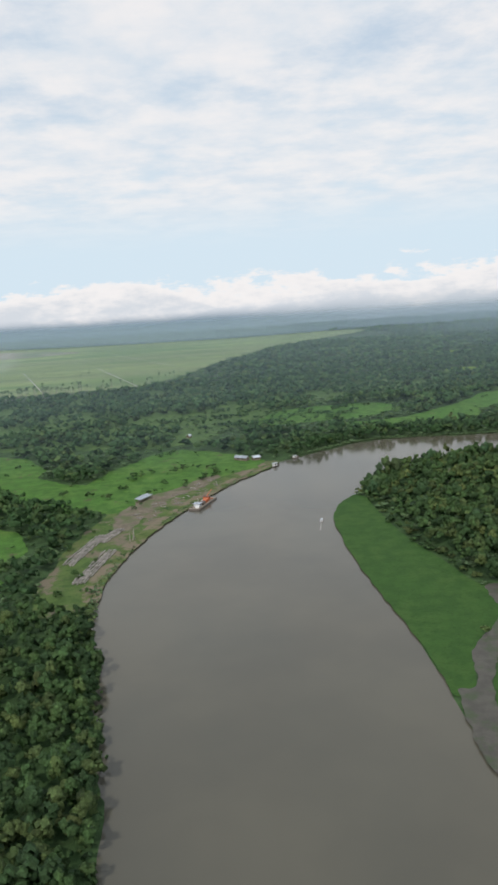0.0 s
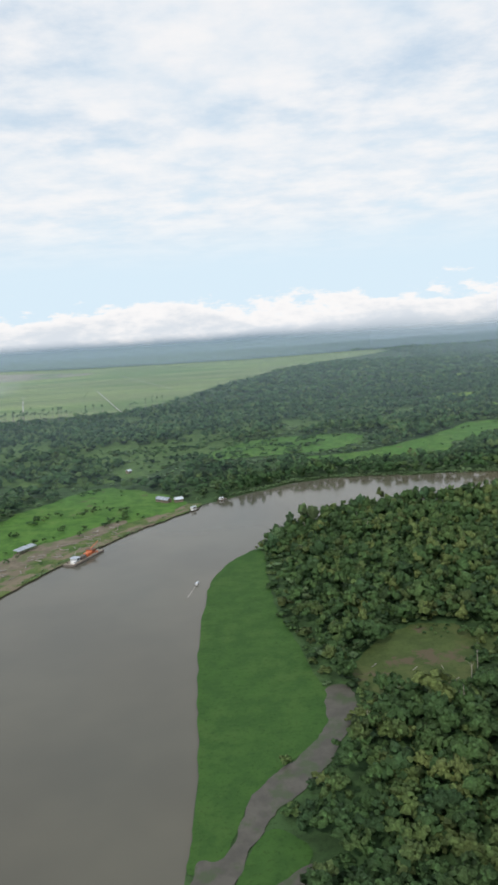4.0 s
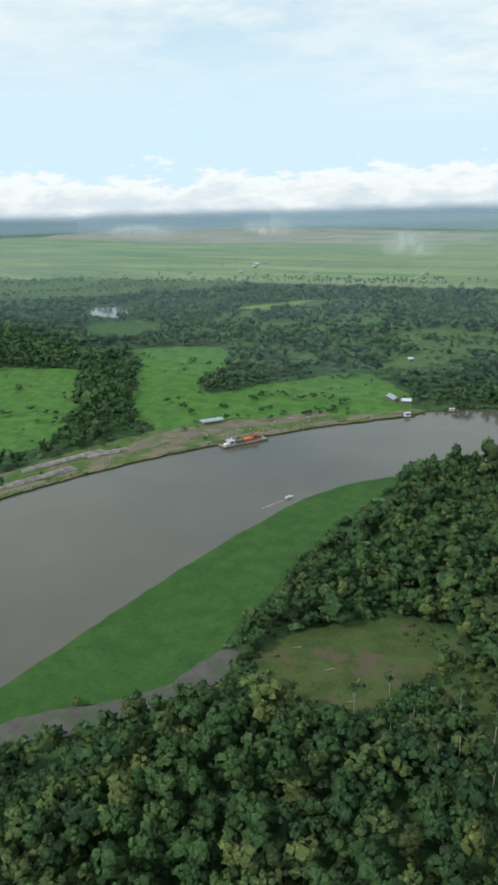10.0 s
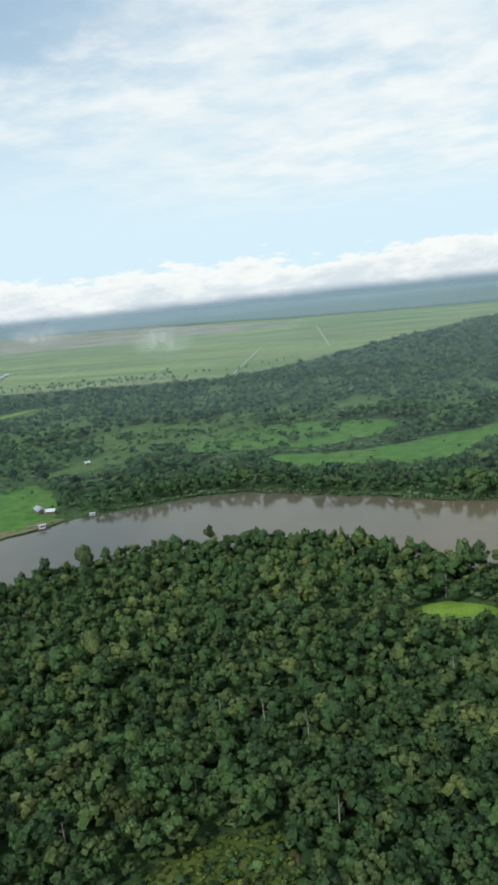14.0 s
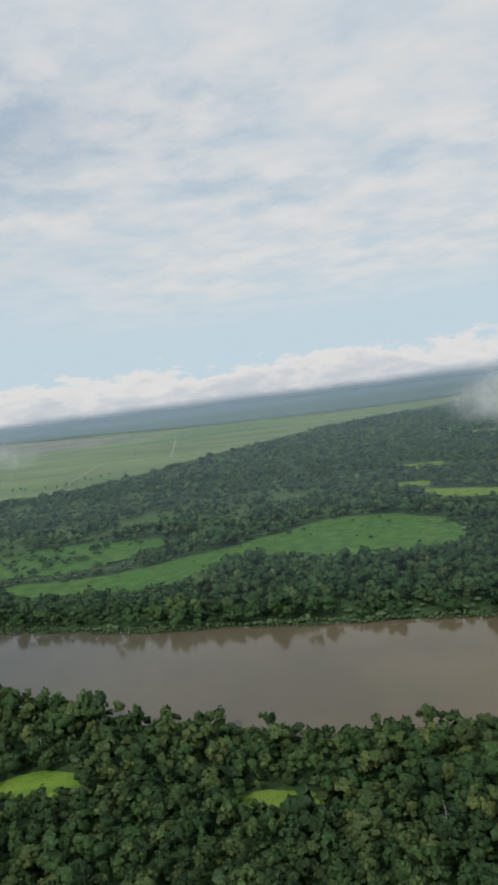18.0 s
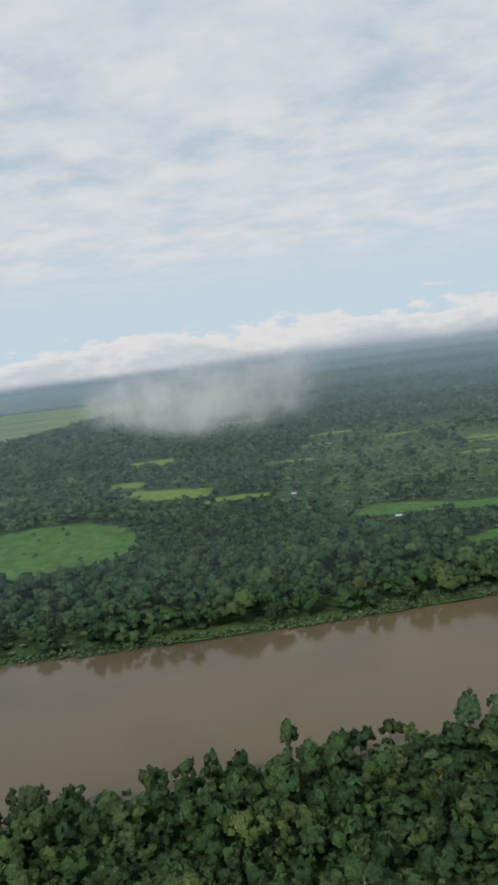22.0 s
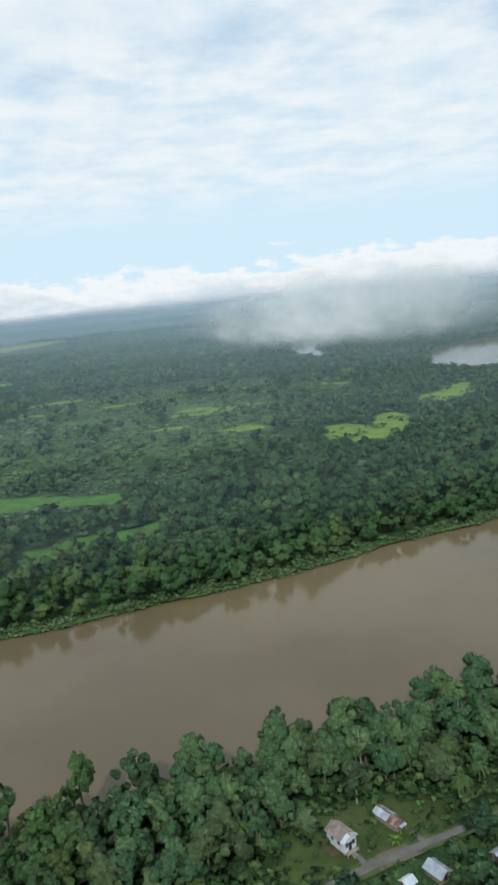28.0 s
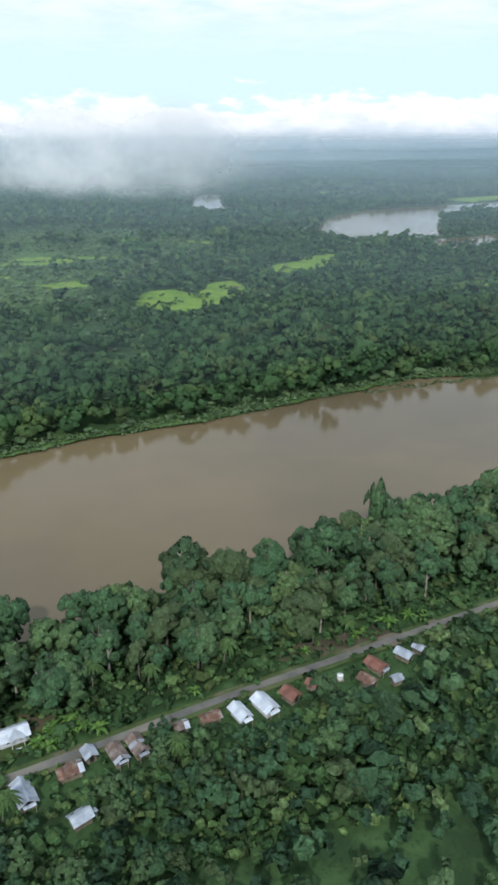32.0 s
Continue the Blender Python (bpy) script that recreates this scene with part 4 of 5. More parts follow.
# cross gable and steps of the white house
white_house = next(o for o in scene.objects if o.name == "house")
for side in (-1, 1):
    bm = bmesh.new()
    m = Matrix.Translation((0.5, -1.55, 3.02)) @ Matrix.Rotation(radians(90), 4, "Z") @ Matrix.Rotation(-side * radians(29), 4, "X")
    box(bm, -1.6, 1.5, *sorted((0.0, side * 1.75)), 0, 0.06, m)
    part("porch_roof", bm, M_WHITEROOF, white_house)
bm = bmesh.new()
tri = [bm.verts.new(p) for p in ((-0.8, -2.9, 2.2), (1.8, -2.9, 2.2), (0.5, -2.9, 2.95))]
grown = bmesh.ops.extrude_face_region(bm, geom=[bm.faces.new(tri)])["geom"]
bmesh.ops.translate(bm, vec=(0, 0.1, 0), verts=[e for e in grown if isinstance(e, bmesh.types.BMVert)])
part("porch_gable", bm, M_PAINT, white_house)
for px in (-0.75, 1.75):
    bm = bmesh.new()
    box(bm, px - 0.07, px + 0.07, -2.95, -2.81, -0.3, 2.2)
    part("porch_post", bm, M_PAINT, white_house)
bm = bmesh.new()
for k in range(3):
    box(bm, -0.1, 1.1, -3.3 - 0.3 * k, -3.0 - 0.3 * k, -0.25, 0.3 - 0.13 * k)
part("steps", bm, M_PAINT, white_house)

# the tall house's front: two openings, a landing and steps
tall_house = next(o for o in scene.objects if o.name.startswith("house") and abs(o.location.x - 741) < 0.1)
for py in (-0.95, 0.95):
    bm = bmesh.new()
    box(bm, 2.76, 2.81, py - 0.4, py + 0.4, 2.1, 3.1)
    part("window", bm, M_DARK, tall_house, "dark window opening")
bm = bmesh.new()
box(bm, 2.76, 3.75, -1.7, 1.7, 0.85, 0.96)
part("landing", bm, M_WOOD, tall_house)
for py in (-1.6, 1.6):
    bm = bmesh.new()
    box(bm, 3.6, 3.72, py - 0.06, py + 0.06, -0.3, 1.8)
    part("porch_post", bm, M_WOOD, tall_house)
for k in range(4):
    bm = bmesh.new()
    box(bm, 3.75 + 0.3 * k, 4.05 + 0.3 * k, -0.6, 0.6, 0.6 - 0.24 * k, 0.72 - 0.24 * k)
    part("step", bm, M_WOOD, tall_house)


def yard_path(x0, y0, x1, y1, width):
    v, f = ribbon(smooth([(x0, y0), ((x0 + x1) / 2, (y0 + y1) / 2 + 0.4), (x1, y1)], False, 6), width, 0.47, x0)
    tagged(new("yard_path", plain_mesh("yard_path", v, f, M_ROAD)), "pale earth path from a house to the road", "path", kind="structure")


yard_path(794, 566, 795, 557.5, 2.2)
yard_path(743, 553, 744, 549.5, 1.2)
yard_path(757, 555.5, 758.5, 551.5, 1.4)
field("yard", [(730, 550), (732, 565), (746, 568), (765, 566), (768, 556), (750, 551)], M_CLEAR, "short grass yard round the houses", "yard", 0.42, 2.2)
field("yard", [(790, 560), (789, 570), (806, 573), (808, 565), (800, 561)], M_CLEAR, "worn earth yard before the white house", "yard", 0.42, 2.2)
field("yard", [(858, 577), (866, 582), (884, 583), (886, 578), (870, 575)], M_EARTH, "bare earth beside the road", "yard", 0.42, 2.2)


def water_tank(x, y):
    tank = thing("water_tank", pose(x, y, 0.3, 0, 0, 0) @ Matrix.Scale(0.75, 4), "round white water tank on a low wooden stand", "tank")
    bm = bmesh.new()
    box(bm, -0.9, 0.9, -0.9, 0.9, 0, 0.6)
    part("stand", bm, M_WOOD, tank)
    bm = bmesh.new()
    tube(bm, (0, 0, 0.6), (0, 0, 2.0), 0.95, 0.95, 14)
    tube(bm, (0, 0, 2.0), (0, 0, 2.35), 0.95, 0.3, 14)
    part("body", bm, M_WHITE, tank)
    bm = bmesh.new()
    tube(bm, (0, 0, 2.35), (0, 0, 2.45), 0.3, 0.28, 10)
    part("lid", bm, M_IRON, tank)
    HOUSE_SPOTS.append((x, y - 2, 4.5))


water_tank(870, 567)

# ---------------------------------------------------------------- houses along the river and on the plain
for x, y, turn, length, width, roof, words in ((-58, 635, -38, 14.0, 5.5, "zinc", "long riverside house"), (-45, 632, 20, 7.0, 5.0, "white", "riverside house"), (-113, 778, 60, 5.0, 4.0, "white", "lone hut"),
                                              (628, 872, 10, 4.0, 3.5, "white", "lone field hut"), (156, 290, 30, 2.8, 2.0, "brown", "forest shed"), (226, 331, 5, 3.6, 2.4, "zinc", "forest shed"),
                                              (-880, 1490, 15, 9.0, 6.0, "white", "far house"), (-955, 1640, 5, 11.0, 7.0, "white", "far house"), (-925, 1600, -20, 8.0, 6.0, "zinc", "far house"),
                                              (-985, 1690, 12, 12.0, 7.0, "white", "far house"),
                                              (560, 1003, 0, 4.0, 3.0, "white", "lone field hut"), (262, 850, 0, 3.2, 2.4, "white", "lone field hut")):
    house(x, y, turn, length, width, roof, 2.6, 0.0, 0.4, M_BOARD, words, spot=length * 0.8 + 4)


def long_shed(x, y, turn, length, width):
    shed = thing("open_shed", pose(x, y, 0.3, 0, 0, turn), "long open timber shed with a zinc roof", "shed")
    count = round(length / 2.5)
    for k in range(count + 1):
        for s in (-1, 1):
            bm = bmesh.new()
            px = -length / 2 + k * length / count
            box(bm, px - 0.1, px + 0.1, s * width / 2 - 0.1, s * width / 2 + 0.1, -0.4, 2.6)
            part("post", bm, M_WOOD, shed)
    for k in range(2 * count):
        bm = bmesh.new()
        px = -length / 2 - 0.5 + k * (length + 1) / (2 * count)
        box(bm, px, px + (length + 1) / (2 * count) + 0.04, -width / 2 - 0.6, width / 2 + 0.6, 0.03 * (k % 2), 0.05 + 0.03 * (k % 2),
            Matrix.Translation((0, 0, 2.75)) @ Matrix.Rotation(radians(7), 4, "X"))
        part("roof_sheet", bm, M_IRON, shed)
    HOUSE_SPOTS.append((x, y, length * 0.7))


long_shed(-138, 509, 61, 16.0, 4.4)


def barge(x, y, turn):
    b = thing("work_barge", pose(x, y, -0.45, 0, 0, turn) @ Matrix.Diagonal((1.22, 1.1, 1.1, 1)), "rusty work barge with orange machines moored at the bank", "barge")
    bm = bmesh.new()
    box(bm, -14, 14, -4, 4, -0.6, 1.0)
    bmesh.ops.bevel(bm, geom=[e for e in bm.edges], offset=0.3, segments=1, affect="EDGES")
    part("hull", bm, M_STEEL, b)
    bm = bmesh.new()
    box(bm, -13.6, 13.6, -3.7, 3.7, 1.0, 1.06)
    part("deck", bm, M_WOOD, b)
    for k, (x0, x1, y0, y1, z1, mat, name, words) in enumerate(((-9.5, -6.2, -2.2, 2.2, 3.2, M_PAINT, "cabin", "pale cabin"), (-4.5, -1.0, -2.8, -0.2, 3.0, M_STEEL, "engine_box", ""), (0.0, 4.2, -2.6, 0.4, 3.1, M_ORANGE, "engine_box", "orange engine box"),
                                                               (5.2, 8.2, -2.0, 2.2, 3.7, M_ORANGE, "winch_house", "orange winch house"), (-12.6, -10.6, -3.0, -0.4, 2.4, M_WHITE, "locker", "white locker"), (9.2, 11.8, 0.2, 2.8, 2.2, M_STEEL, "fuel_tank", ""))):
        bm = bmesh.new()
        box(bm, x0, x1, y0, y1, 1.05, z1)
        bmesh.ops.bevel(bm, geom=[e for e in bm.edges], offset=0.12, segments=1, affect="EDGES")
        piece = part(name, bm, mat, b, words)
        if name in ("cabin", "winch_house"):
            bm = bmesh.new()
            box(bm, x0 - 0.4, x1 + 0.4, y0 - 0.4, y1 + 0.4, z1, z1 + 0.14)
            part("roof", bm, M_IRON if name == "cabin" else M_RUST, piece)
            for wy in (y0 - 0.02, y1 + 0.02):
                bm = bmesh.new()
                box(bm, x0 + 0.7, x1 - 0.7, wy - 0.03, wy + 0.03, z1 - 1.3, z1 - 0.5)
                part("window", bm, M_DARK, piece)
    bm = bmesh.new()
    tube(bm, (6.5, 0.2, 3.7), (12.8, -1.0, 6.8), 0.28, 0.16)
    part("boom", bm, M_ORANGE, b, "orange boom")
    bm = bmesh.new()
    tube(bm, (-7.5, 0, 3.2), (-7.5, 0, 7.0), 0.1, 0.05)
    part("mast", bm, M_WHITE, b)
    for k in range(9):
        for s in (-1, 1):
            bm = bmesh.new()
            tube(bm, (-13 + k * 3.25, s * 3.7, 1.0), (-13 + k * 3.25, s * 3.7, 2.0), 0.06, 0.06, 5)
            part("rail_post", bm, M_STEEL, b)
    for s in (-1, 1):
        bm = bmesh.new()
        tube(bm, (-13, s * 3.7, 2.0), (13, s * 3.7, 2.0), 0.05, 0.05, 5)
        part("rail", bm, M_STEEL, b)
    for k, (px, py) in enumerate(((-3, 2.6), (1, 2.5), (3.2, 2.2), (9, -2.6), (-12, 2.2))):
        bm = bmesh.new()
        tube(bm, (px, py, 1.05), (px, py, 2.0), 0.45, 0.45, 10)
        part("drum", bm, (M_ORANGE, M_STEEL, M_WHITE)[k % 3], b)


barge(-92.0, 487, 68.5)


def boat(name, x, y, turn, length, width, mat, words, cabin):
    b = thing(name, pose(x, y, -0.6, 0, 0, turn), words, "boat")
    bm = bmesh.new()
    w, l = width / 2, length / 2
    rings = []
    for px, half, low in ((-l, w * 0.85, -0.2), (-l * 0.4, w, -0.3), (l * 0.3, w * 0.92, -0.3), (l * 0.75, w * 0.5, -0.2), (l, 0.06, 0.25)):
        top = 0.75 + 0.35 * max(0, px / l) ** 2
        rings.append([bm.verts.new(p) for p in ((px, -half, top), (px, -half * 0.6, low), (px, half * 0.6, low), (px, half, top), (px, half * 0.85, top - 0.35), (px, -half * 0.85, top - 0.35))])
    for r0, r1 in zip(rings, rings[1:]):
        for k in range(6):
            bm.faces.new((r0[k], r1[k], r1[(k + 1) % 6], r0[(k + 1) % 6]))
    bm.faces.new(rings[0][::-1])
    bm.faces.new(rings[-1])
    bmesh.ops.recalc_face_normals(bm, faces=bm.faces)
    part("hull", bm, mat, b)
    if cabin:
        bm = bmesh.new()
        box(bm, -l * 0.55, l * 0.25, -w * 0.7, w * 0.7, 0.45, 0.45 + cabin)
        house_part = part("cabin", bm, M_WHITE, b)
        bm = bmesh.new()
        box(bm, -l * 0.62, l * 0.34, -w * 0.82, w * 0.82, 0.45 + cabin, 0.55 + cabin)
        part("roof", bm, M_WHITEROOF, house_part)
        for s in (-1, 1):
            bm = bmesh.new()
            box(bm, -l * 0.4, l * 0.15, s * w * 0.71 - 0.02, s * w * 0.71 + 0.02, 0.45 + cabin * 0.45, 0.45 + cabin * 0.8)
            part("window", bm, M_DARK, house_part)
    bm = bmesh.new()
    box(bm, -l - 0.35, -l + 0.1, -0.25, 0.25, 0.1, 1.1)
    part("outboard_motor", bm, M_DARK, b)
    return b


boat("speedboat", -12, 424, 78, 6.0, 1.9, M_WHITE, "small white speedboat running up the river", 0.7)
boat("river_boat", -29, 602, 48, 11.0, 3.4, M_STEEL, "moored river boat with a white cabin", 2.8)
boat("river_boat", -8, 633, 30, 9.0, 3.0, M_RUST, "moored river boat with a pale cabin", 1.8)
wake = [(-12.6, 420.8), (-13.2, 417.5), (-14.2, 412), (-15.6, 404)]
v, f = ribbon(smooth(wake, False, 6), 0.5, -0.57, 8.0)
tagged(new("boat_wake", plain_mesh("boat_wake", v, f, M_FOAM)), "pale foam wake behind the speedboat", "wake", kind="stuff")


# ---------------------------------------------------------------- timber, poles and debris
LOG_MESHES = []
for k in range(5):
    bm = bmesh.new()
    r = 0.28 + 0.05 * k
    tube(bm, (-3.2 - 0.3 * k, 0, 0), (3.4, 0.15 * (k - 2), 0.1), r, r * 0.8, 7)
    me = bpy.data.meshes.new("log")
    bm.to_mesh(me)
    bm.free()
    me.materials.append(M_LOG)
    LOG_MESHES.append(me)


def log_pile(x, y, turn, stacks, rng):
    pile = thing("log_pile", pose(x, y, 0.3, 0, 0, turn), "long stack of grey sawn logs on the river bank", "logs", "log piles on the bank")
    for s in range(stacks):
        for k in range(8):
            log = new("log", LOG_MESHES[rng.randrange(5)])
            log.parent = pile
            log.matrix_local = pose((s - stacks / 2) * 6.8 + rng.uniform(-0.6, 0.6), (k % 5 - 2) * 1.7 + 0.7 * (k // 5) + rng.uniform(-0.3, 0.3), 0.3 + 0.55 * (k // 5), 0, 0, rng.uniform(-6, 6))


rng = random.Random(5)
log_pile(-162, 398, 78, 8, rng)
log_pile(-151, 366, 79, 8, rng)
log_pile(-150, 424, 70, 4, rng)
for x, y in [(rng.uniform(-1, 1), rng.uniform(0, 1)) for _ in range(46)]:
    px, py = -138 + 58 * y + 9 * x, 452 + 112 * y - 6 * x
    log = new("fallen_log", LOG_MESHES[rng.randrange(5)])
    log.matrix_world = pose(px, py, 0.85, 0, 0, rng.uniform(0, 180)) @ Matrix.Diagonal((0.6, 0.6, 0.6, 1))
    tagged(log, "loose grey log lying on the bank mud", "log", "loose logs on the bank")
for k in range(20):
    px, py = rng.uniform(66, 176), rng.uniform(282, 345)
    if inside(CLEARINGS[0], np.array([px]), np.array([py]))[0] or inside(CLEARINGS[1], np.array([px]), np.array([py]))[0]:
        log = new("fallen_log", LOG_MESHES[rng.randrange(5)])
        log.matrix_world = pose(px, py, 0.75, 0, 0, rng.uniform(0, 180)) @ Matrix.Diagonal((0.5, 0.34, 0.34, 1))
        tagged(log, "pale felled log in the clearing", "log", "felled logs in the clearing")


def dead_tree(x, y, height, lean, turn, base=0.2, thick=1.0):
    t = thing("dead_tree", pose(x, y, base, 0, lean, turn), "bare pale dead tree trunk with broken limbs", "tree", "dead trees")
    bm = bmesh.new()
    tube(bm, (0, 0, -0.8), (0.2, 0.1, height * 0.55), 0.22 * thick, 0.15 * thick, 7)
    tube(bm, (0.2, 0.1, height * 0.55), (0.1, 0.3, height), 0.15 * thick, 0.05 * thick, 7)
    part("trunk", bm, M_PALEBARK, t)
    r = random.Random(int(x * 7 + y))
    for k in range(3):
        z = height * r.uniform(0.55, 0.95)
        a = r.uniform(0, 6.28)
        bm = bmesh.new()
        tube(bm, (0.15, 0.2, z), (math.cos(a) * height * 0.14, math.sin(a) * height * 0.14, z + height * 0.1), 0.06, 0.02, 5)
        part("limb", bm, M_PALEBARK, t)


for x, y, hgt in ((150, 306, 7), (158, 292, 6), (163, 300, 8), (140, 286, 9), (206, 372, 12)):
    dead_tree(x, y, hgt, 3 * math.sin(x), x * 3)
dead_tree(-135, 408, 9, 6, 20, -0.6, 1.9)
dead_tree(-133.5, 410, 7, 12, 200, -0.6, 1.6)
dead_tree(753, 576, 14, 2, 60, 0.0, 1.4)
dead_tree(-136.5, 405, 8, -8, 120, -0.6, 1.7)
pick = random.Random(8)
for k in range(34):          # pale bare stems standing among the crowns
    x, y = pick.uniform(90, 560), pick.uniform(300, 560)
    if not open_at(np.array([x]), np.array([y]))[0] and not waters_at(np.array([x]), np.array([y]), 14)[0] and 150 < ACROSS(x, y) < 420:
        dead_tree(x, y, pick.uniform(11, 15), pick.uniform(-4, 4), pick.uniform(0, 360), -0.1, 1.2)


# ---------------------------------------------------------------- single trees
def trunk_mesh(seed):
    r = random.Random(seed)
    bm = bmesh.new()
    tube(bm, (0, 0, -0.03), (0.02, 0.01, 0.55), 0.022, 0.014, 7)
    tube(bm, (0.02, 0.01, 0.55), (0.0, 0.03, 0.86), 0.014, 0.004, 6)
    for k in range(5):
        a, z = r.uniform(0, 6.28), r.uniform(0.42, 0.7)
        tube(bm, (0.015, 0.01, z), (0.09 * math.cos(a), 0.09 * math.sin(a), z + r.uniform(0.1, 0.2)), 0.009, 0.003, 5)
    me = bpy.data.meshes.new("trunk")
    bm.to_mesh(me)
    bm.free()
    me.materials.append(M_BARK if seed % 3 else M_PALEBARK)
    return me


TREE_KINDS = []
for k in range(10):
    conical = k in (3,)
    cards, soft = crown_cards(950, 0.047, 200 + k, 8 + k % 4, 0.75 if k % 2 else 0.95, 9, 2)
    v = cards.reshape(-1, 3).copy()
    v[:, 2] = 0.55 + v[:, 2] * 0.41
    v[:, :2] *= 0.30
    if conical:
        v[:, 2] = 0.6 + (v[:, 2] - 0.60) * 1.3
        v[:, :2] *= np.clip(1.35 - 0.8 * v[:, 2:3], 0.35, 1.0)
    v[:, 2] = np.minimum(v[:, 2], 1.04)
    TREE_KINDS.append((trunk_mesh(k), np_mesh("crown", v, np.arange(len(v)).reshape(-1, 4), M_COOLTREE, np.full(len(v) // 4, 0.25 + 0.07 * k), normals=soft.reshape(-1, 3))))


def tree(x, y, height, radius, k, turn):
    t = thing("tree", pose(x, y, -0.1, 0, 0, turn) @ Matrix.Diagonal((radius / 0.27, radius / 0.27, height, 1)), TREE_WORDS[k % 3], "tree", "single trees near the water")
    for name, me in zip(("trunk", "crown"), TREE_KINDS[k]):
        o = new(name, me)
        o.parent = t


TREE_WORDS = ("tall broadleaf tree with a dense dark green crown", "spreading broadleaf tree with a rounded green crown", "slender broadleaf tree with an open green crown")
GIANTS = [(841, 605, 21, 6.0), (853, 602, 20, 5.5), (902, 620, 24, 3.2), (793, 592, 18, 5.5), (820, 596, 19, 5.5), (863, 602, 21, 6.0), (881, 606, 21, 6.0), (734, 587, 19, 4.5), (753, 588, 19, 5.0),
          (56, 531, 21, 5.0), (45, 509, 18, 4.2), (62, 524, 19, 4.4), (36, 482, 17, 4.4), (33, 473, 16, 4.0), (100, 560, 18, 4.5), (150, 572, 18, 4.5), (205, 574, 17, 4.5), (589, 571, 19, 5.0), (601, 574, 16, 5.0), (263, 558, 22, 5.0), (270, 556, 19, 4.5), (452, 552, 17, 4.5), (912, 615, 19, 5.5), (925, 618, 20, 6.0)]
for k, (x, y, h, r) in enumerate(GIANTS):
    tree(x, y, h, r, 3 if (x, y) == (902, 620) else k % 10 if k % 10 != 3 else 4, k * 37)
rng = random.Random(11)
GROVE = np.array([(686, 549), (960, 600), (960, 640), (686, 592)], float)
grove_x, grove_y = [], []
for gx0 in np.arange(688, 958, 6.2):
    for gy0 in np.arange(548, 640, 6.2):
        grove_x.append(gx0 + rng.uniform(-2.8, 2.8))
        grove_y.append(gy0 + rng.uniform(-2.8, 2.8))
grove_x, grove_y = np.array(grove_x), np.array(grove_y)
ok = inside(GROVE, grove_x, grove_y) & ~waters_at(grove_x, grove_y, 2.0) & (gap(ROAD, grove_x, grove_y, False) > 7.5) & ~open_at(grove_x, grove_y)
ok &= np.array([np.interp(a, ROAD[:, 0], ROAD[:, 1]) < b for a, b in zip(grove_x, grove_y)])
for hx, hy, hr in HOUSE_SPOTS:
    ok &= (grove_x - hx) ** 2 + (grove_y - hy - 2) ** 2 > (hr * 0.8) ** 2
for x, y in zip(grove_x[ok], grove_y[ok]):
    far_side = y > 588 + (x - 700) * 0.11
    h = rng.uniform(13, 18) if far_side else rng.uniform(9, 16)
    tree(x, y, h, h * rng.uniform(0.26, 0.36), rng.choice((0, 1, 2, 4, 5, 6, 7, 8, 9)), rng.uniform(0, 360))


def palm_meshes():
    bm = bmesh.new()
    prev = Vector((0, 0, -0.2))
    for k in range(6):
        nxt = Vector((0.05 * k * k, 0.02 * k, 1.35 * (k + 1)))
        tube(bm, prev, nxt, 0.2 - 0.015 * k, 0.19 - 0.015 * k, 7)
        prev = nxt
    trunk = bpy.data.meshes.new("trunk")
    bm.to_mesh(trunk)
    bm.free()
    trunk.materials.append(M_BARK)
    r = random.Random(3)
    top = prev
    leaves = []
    for k in range(22):
        a, rise0 = k * 2.4, r.uniform(0.1, 1.1)
        mid, wid = [], []
        for s in np.linspace(0, 1, 6):
            reach = 3.1 * s
            mid.append(top + Vector((math.cos(a) * reach, math.sin(a) * reach, rise0 * 1.8 * s - 2.6 * s * s)))
            wid.append(0.32 * math.sin(math.pi * min(0.12 + 0.88 * s, 0.97)) + 0.04)
        side = Vector((-math.sin(a), math.cos(a), 0))
        for i in range(5):
            for sgn in (-1, 1):
                leaves += [mid[i], mid[i + 1], mid[i + 1] + side * sgn * wid[i + 1] - Vector((0, 0, 0.25 * wid[i + 1])), mid[i] + side * sgn * wid[i] - Vector((0, 0, 0.25 * wid[i]))]
    v = np.array([tuple(p) for p in leaves])
    crown = np_mesh("fronds", v, np.arange(len(v)).reshape(-1, 4), M_PALM, np.full(len(v) // 4, 0.5))
    return trunk, crown


PALM = palm_meshes()
PALMS = [(845, 577, 1.0), (815, 577, 0.95), (868, 580, 0.9), (779, 563, 0.9), (772, 560, 1.0), (786, 561, 0.85), (797, 546, 0.95), (793, 544, 0.9), (764, 571, 1.1), (769, 574, 1.05), (775, 572, 1.1), (830, 553, 0.9), (876, 580, 0.8), (827, 574, 0.85), (750, 575, 1.1), (720, 560, 1.0), (731, 574, 1.05), (893, 590, 1.0)]
for k, (x, y, s) in enumerate(PALMS):
    p = thing("palm_tree", pose(x, y, 0.2, 0, 0, k * 57) @ Matrix.Diagonal((s, s, s, 1)), "coconut palm with drooping yellow-green fronds", "palm", "palms near the village")
    for name, me in zip(("trunk", "fronds"), PALM):
        o = new(name, me)
        o.parent = p



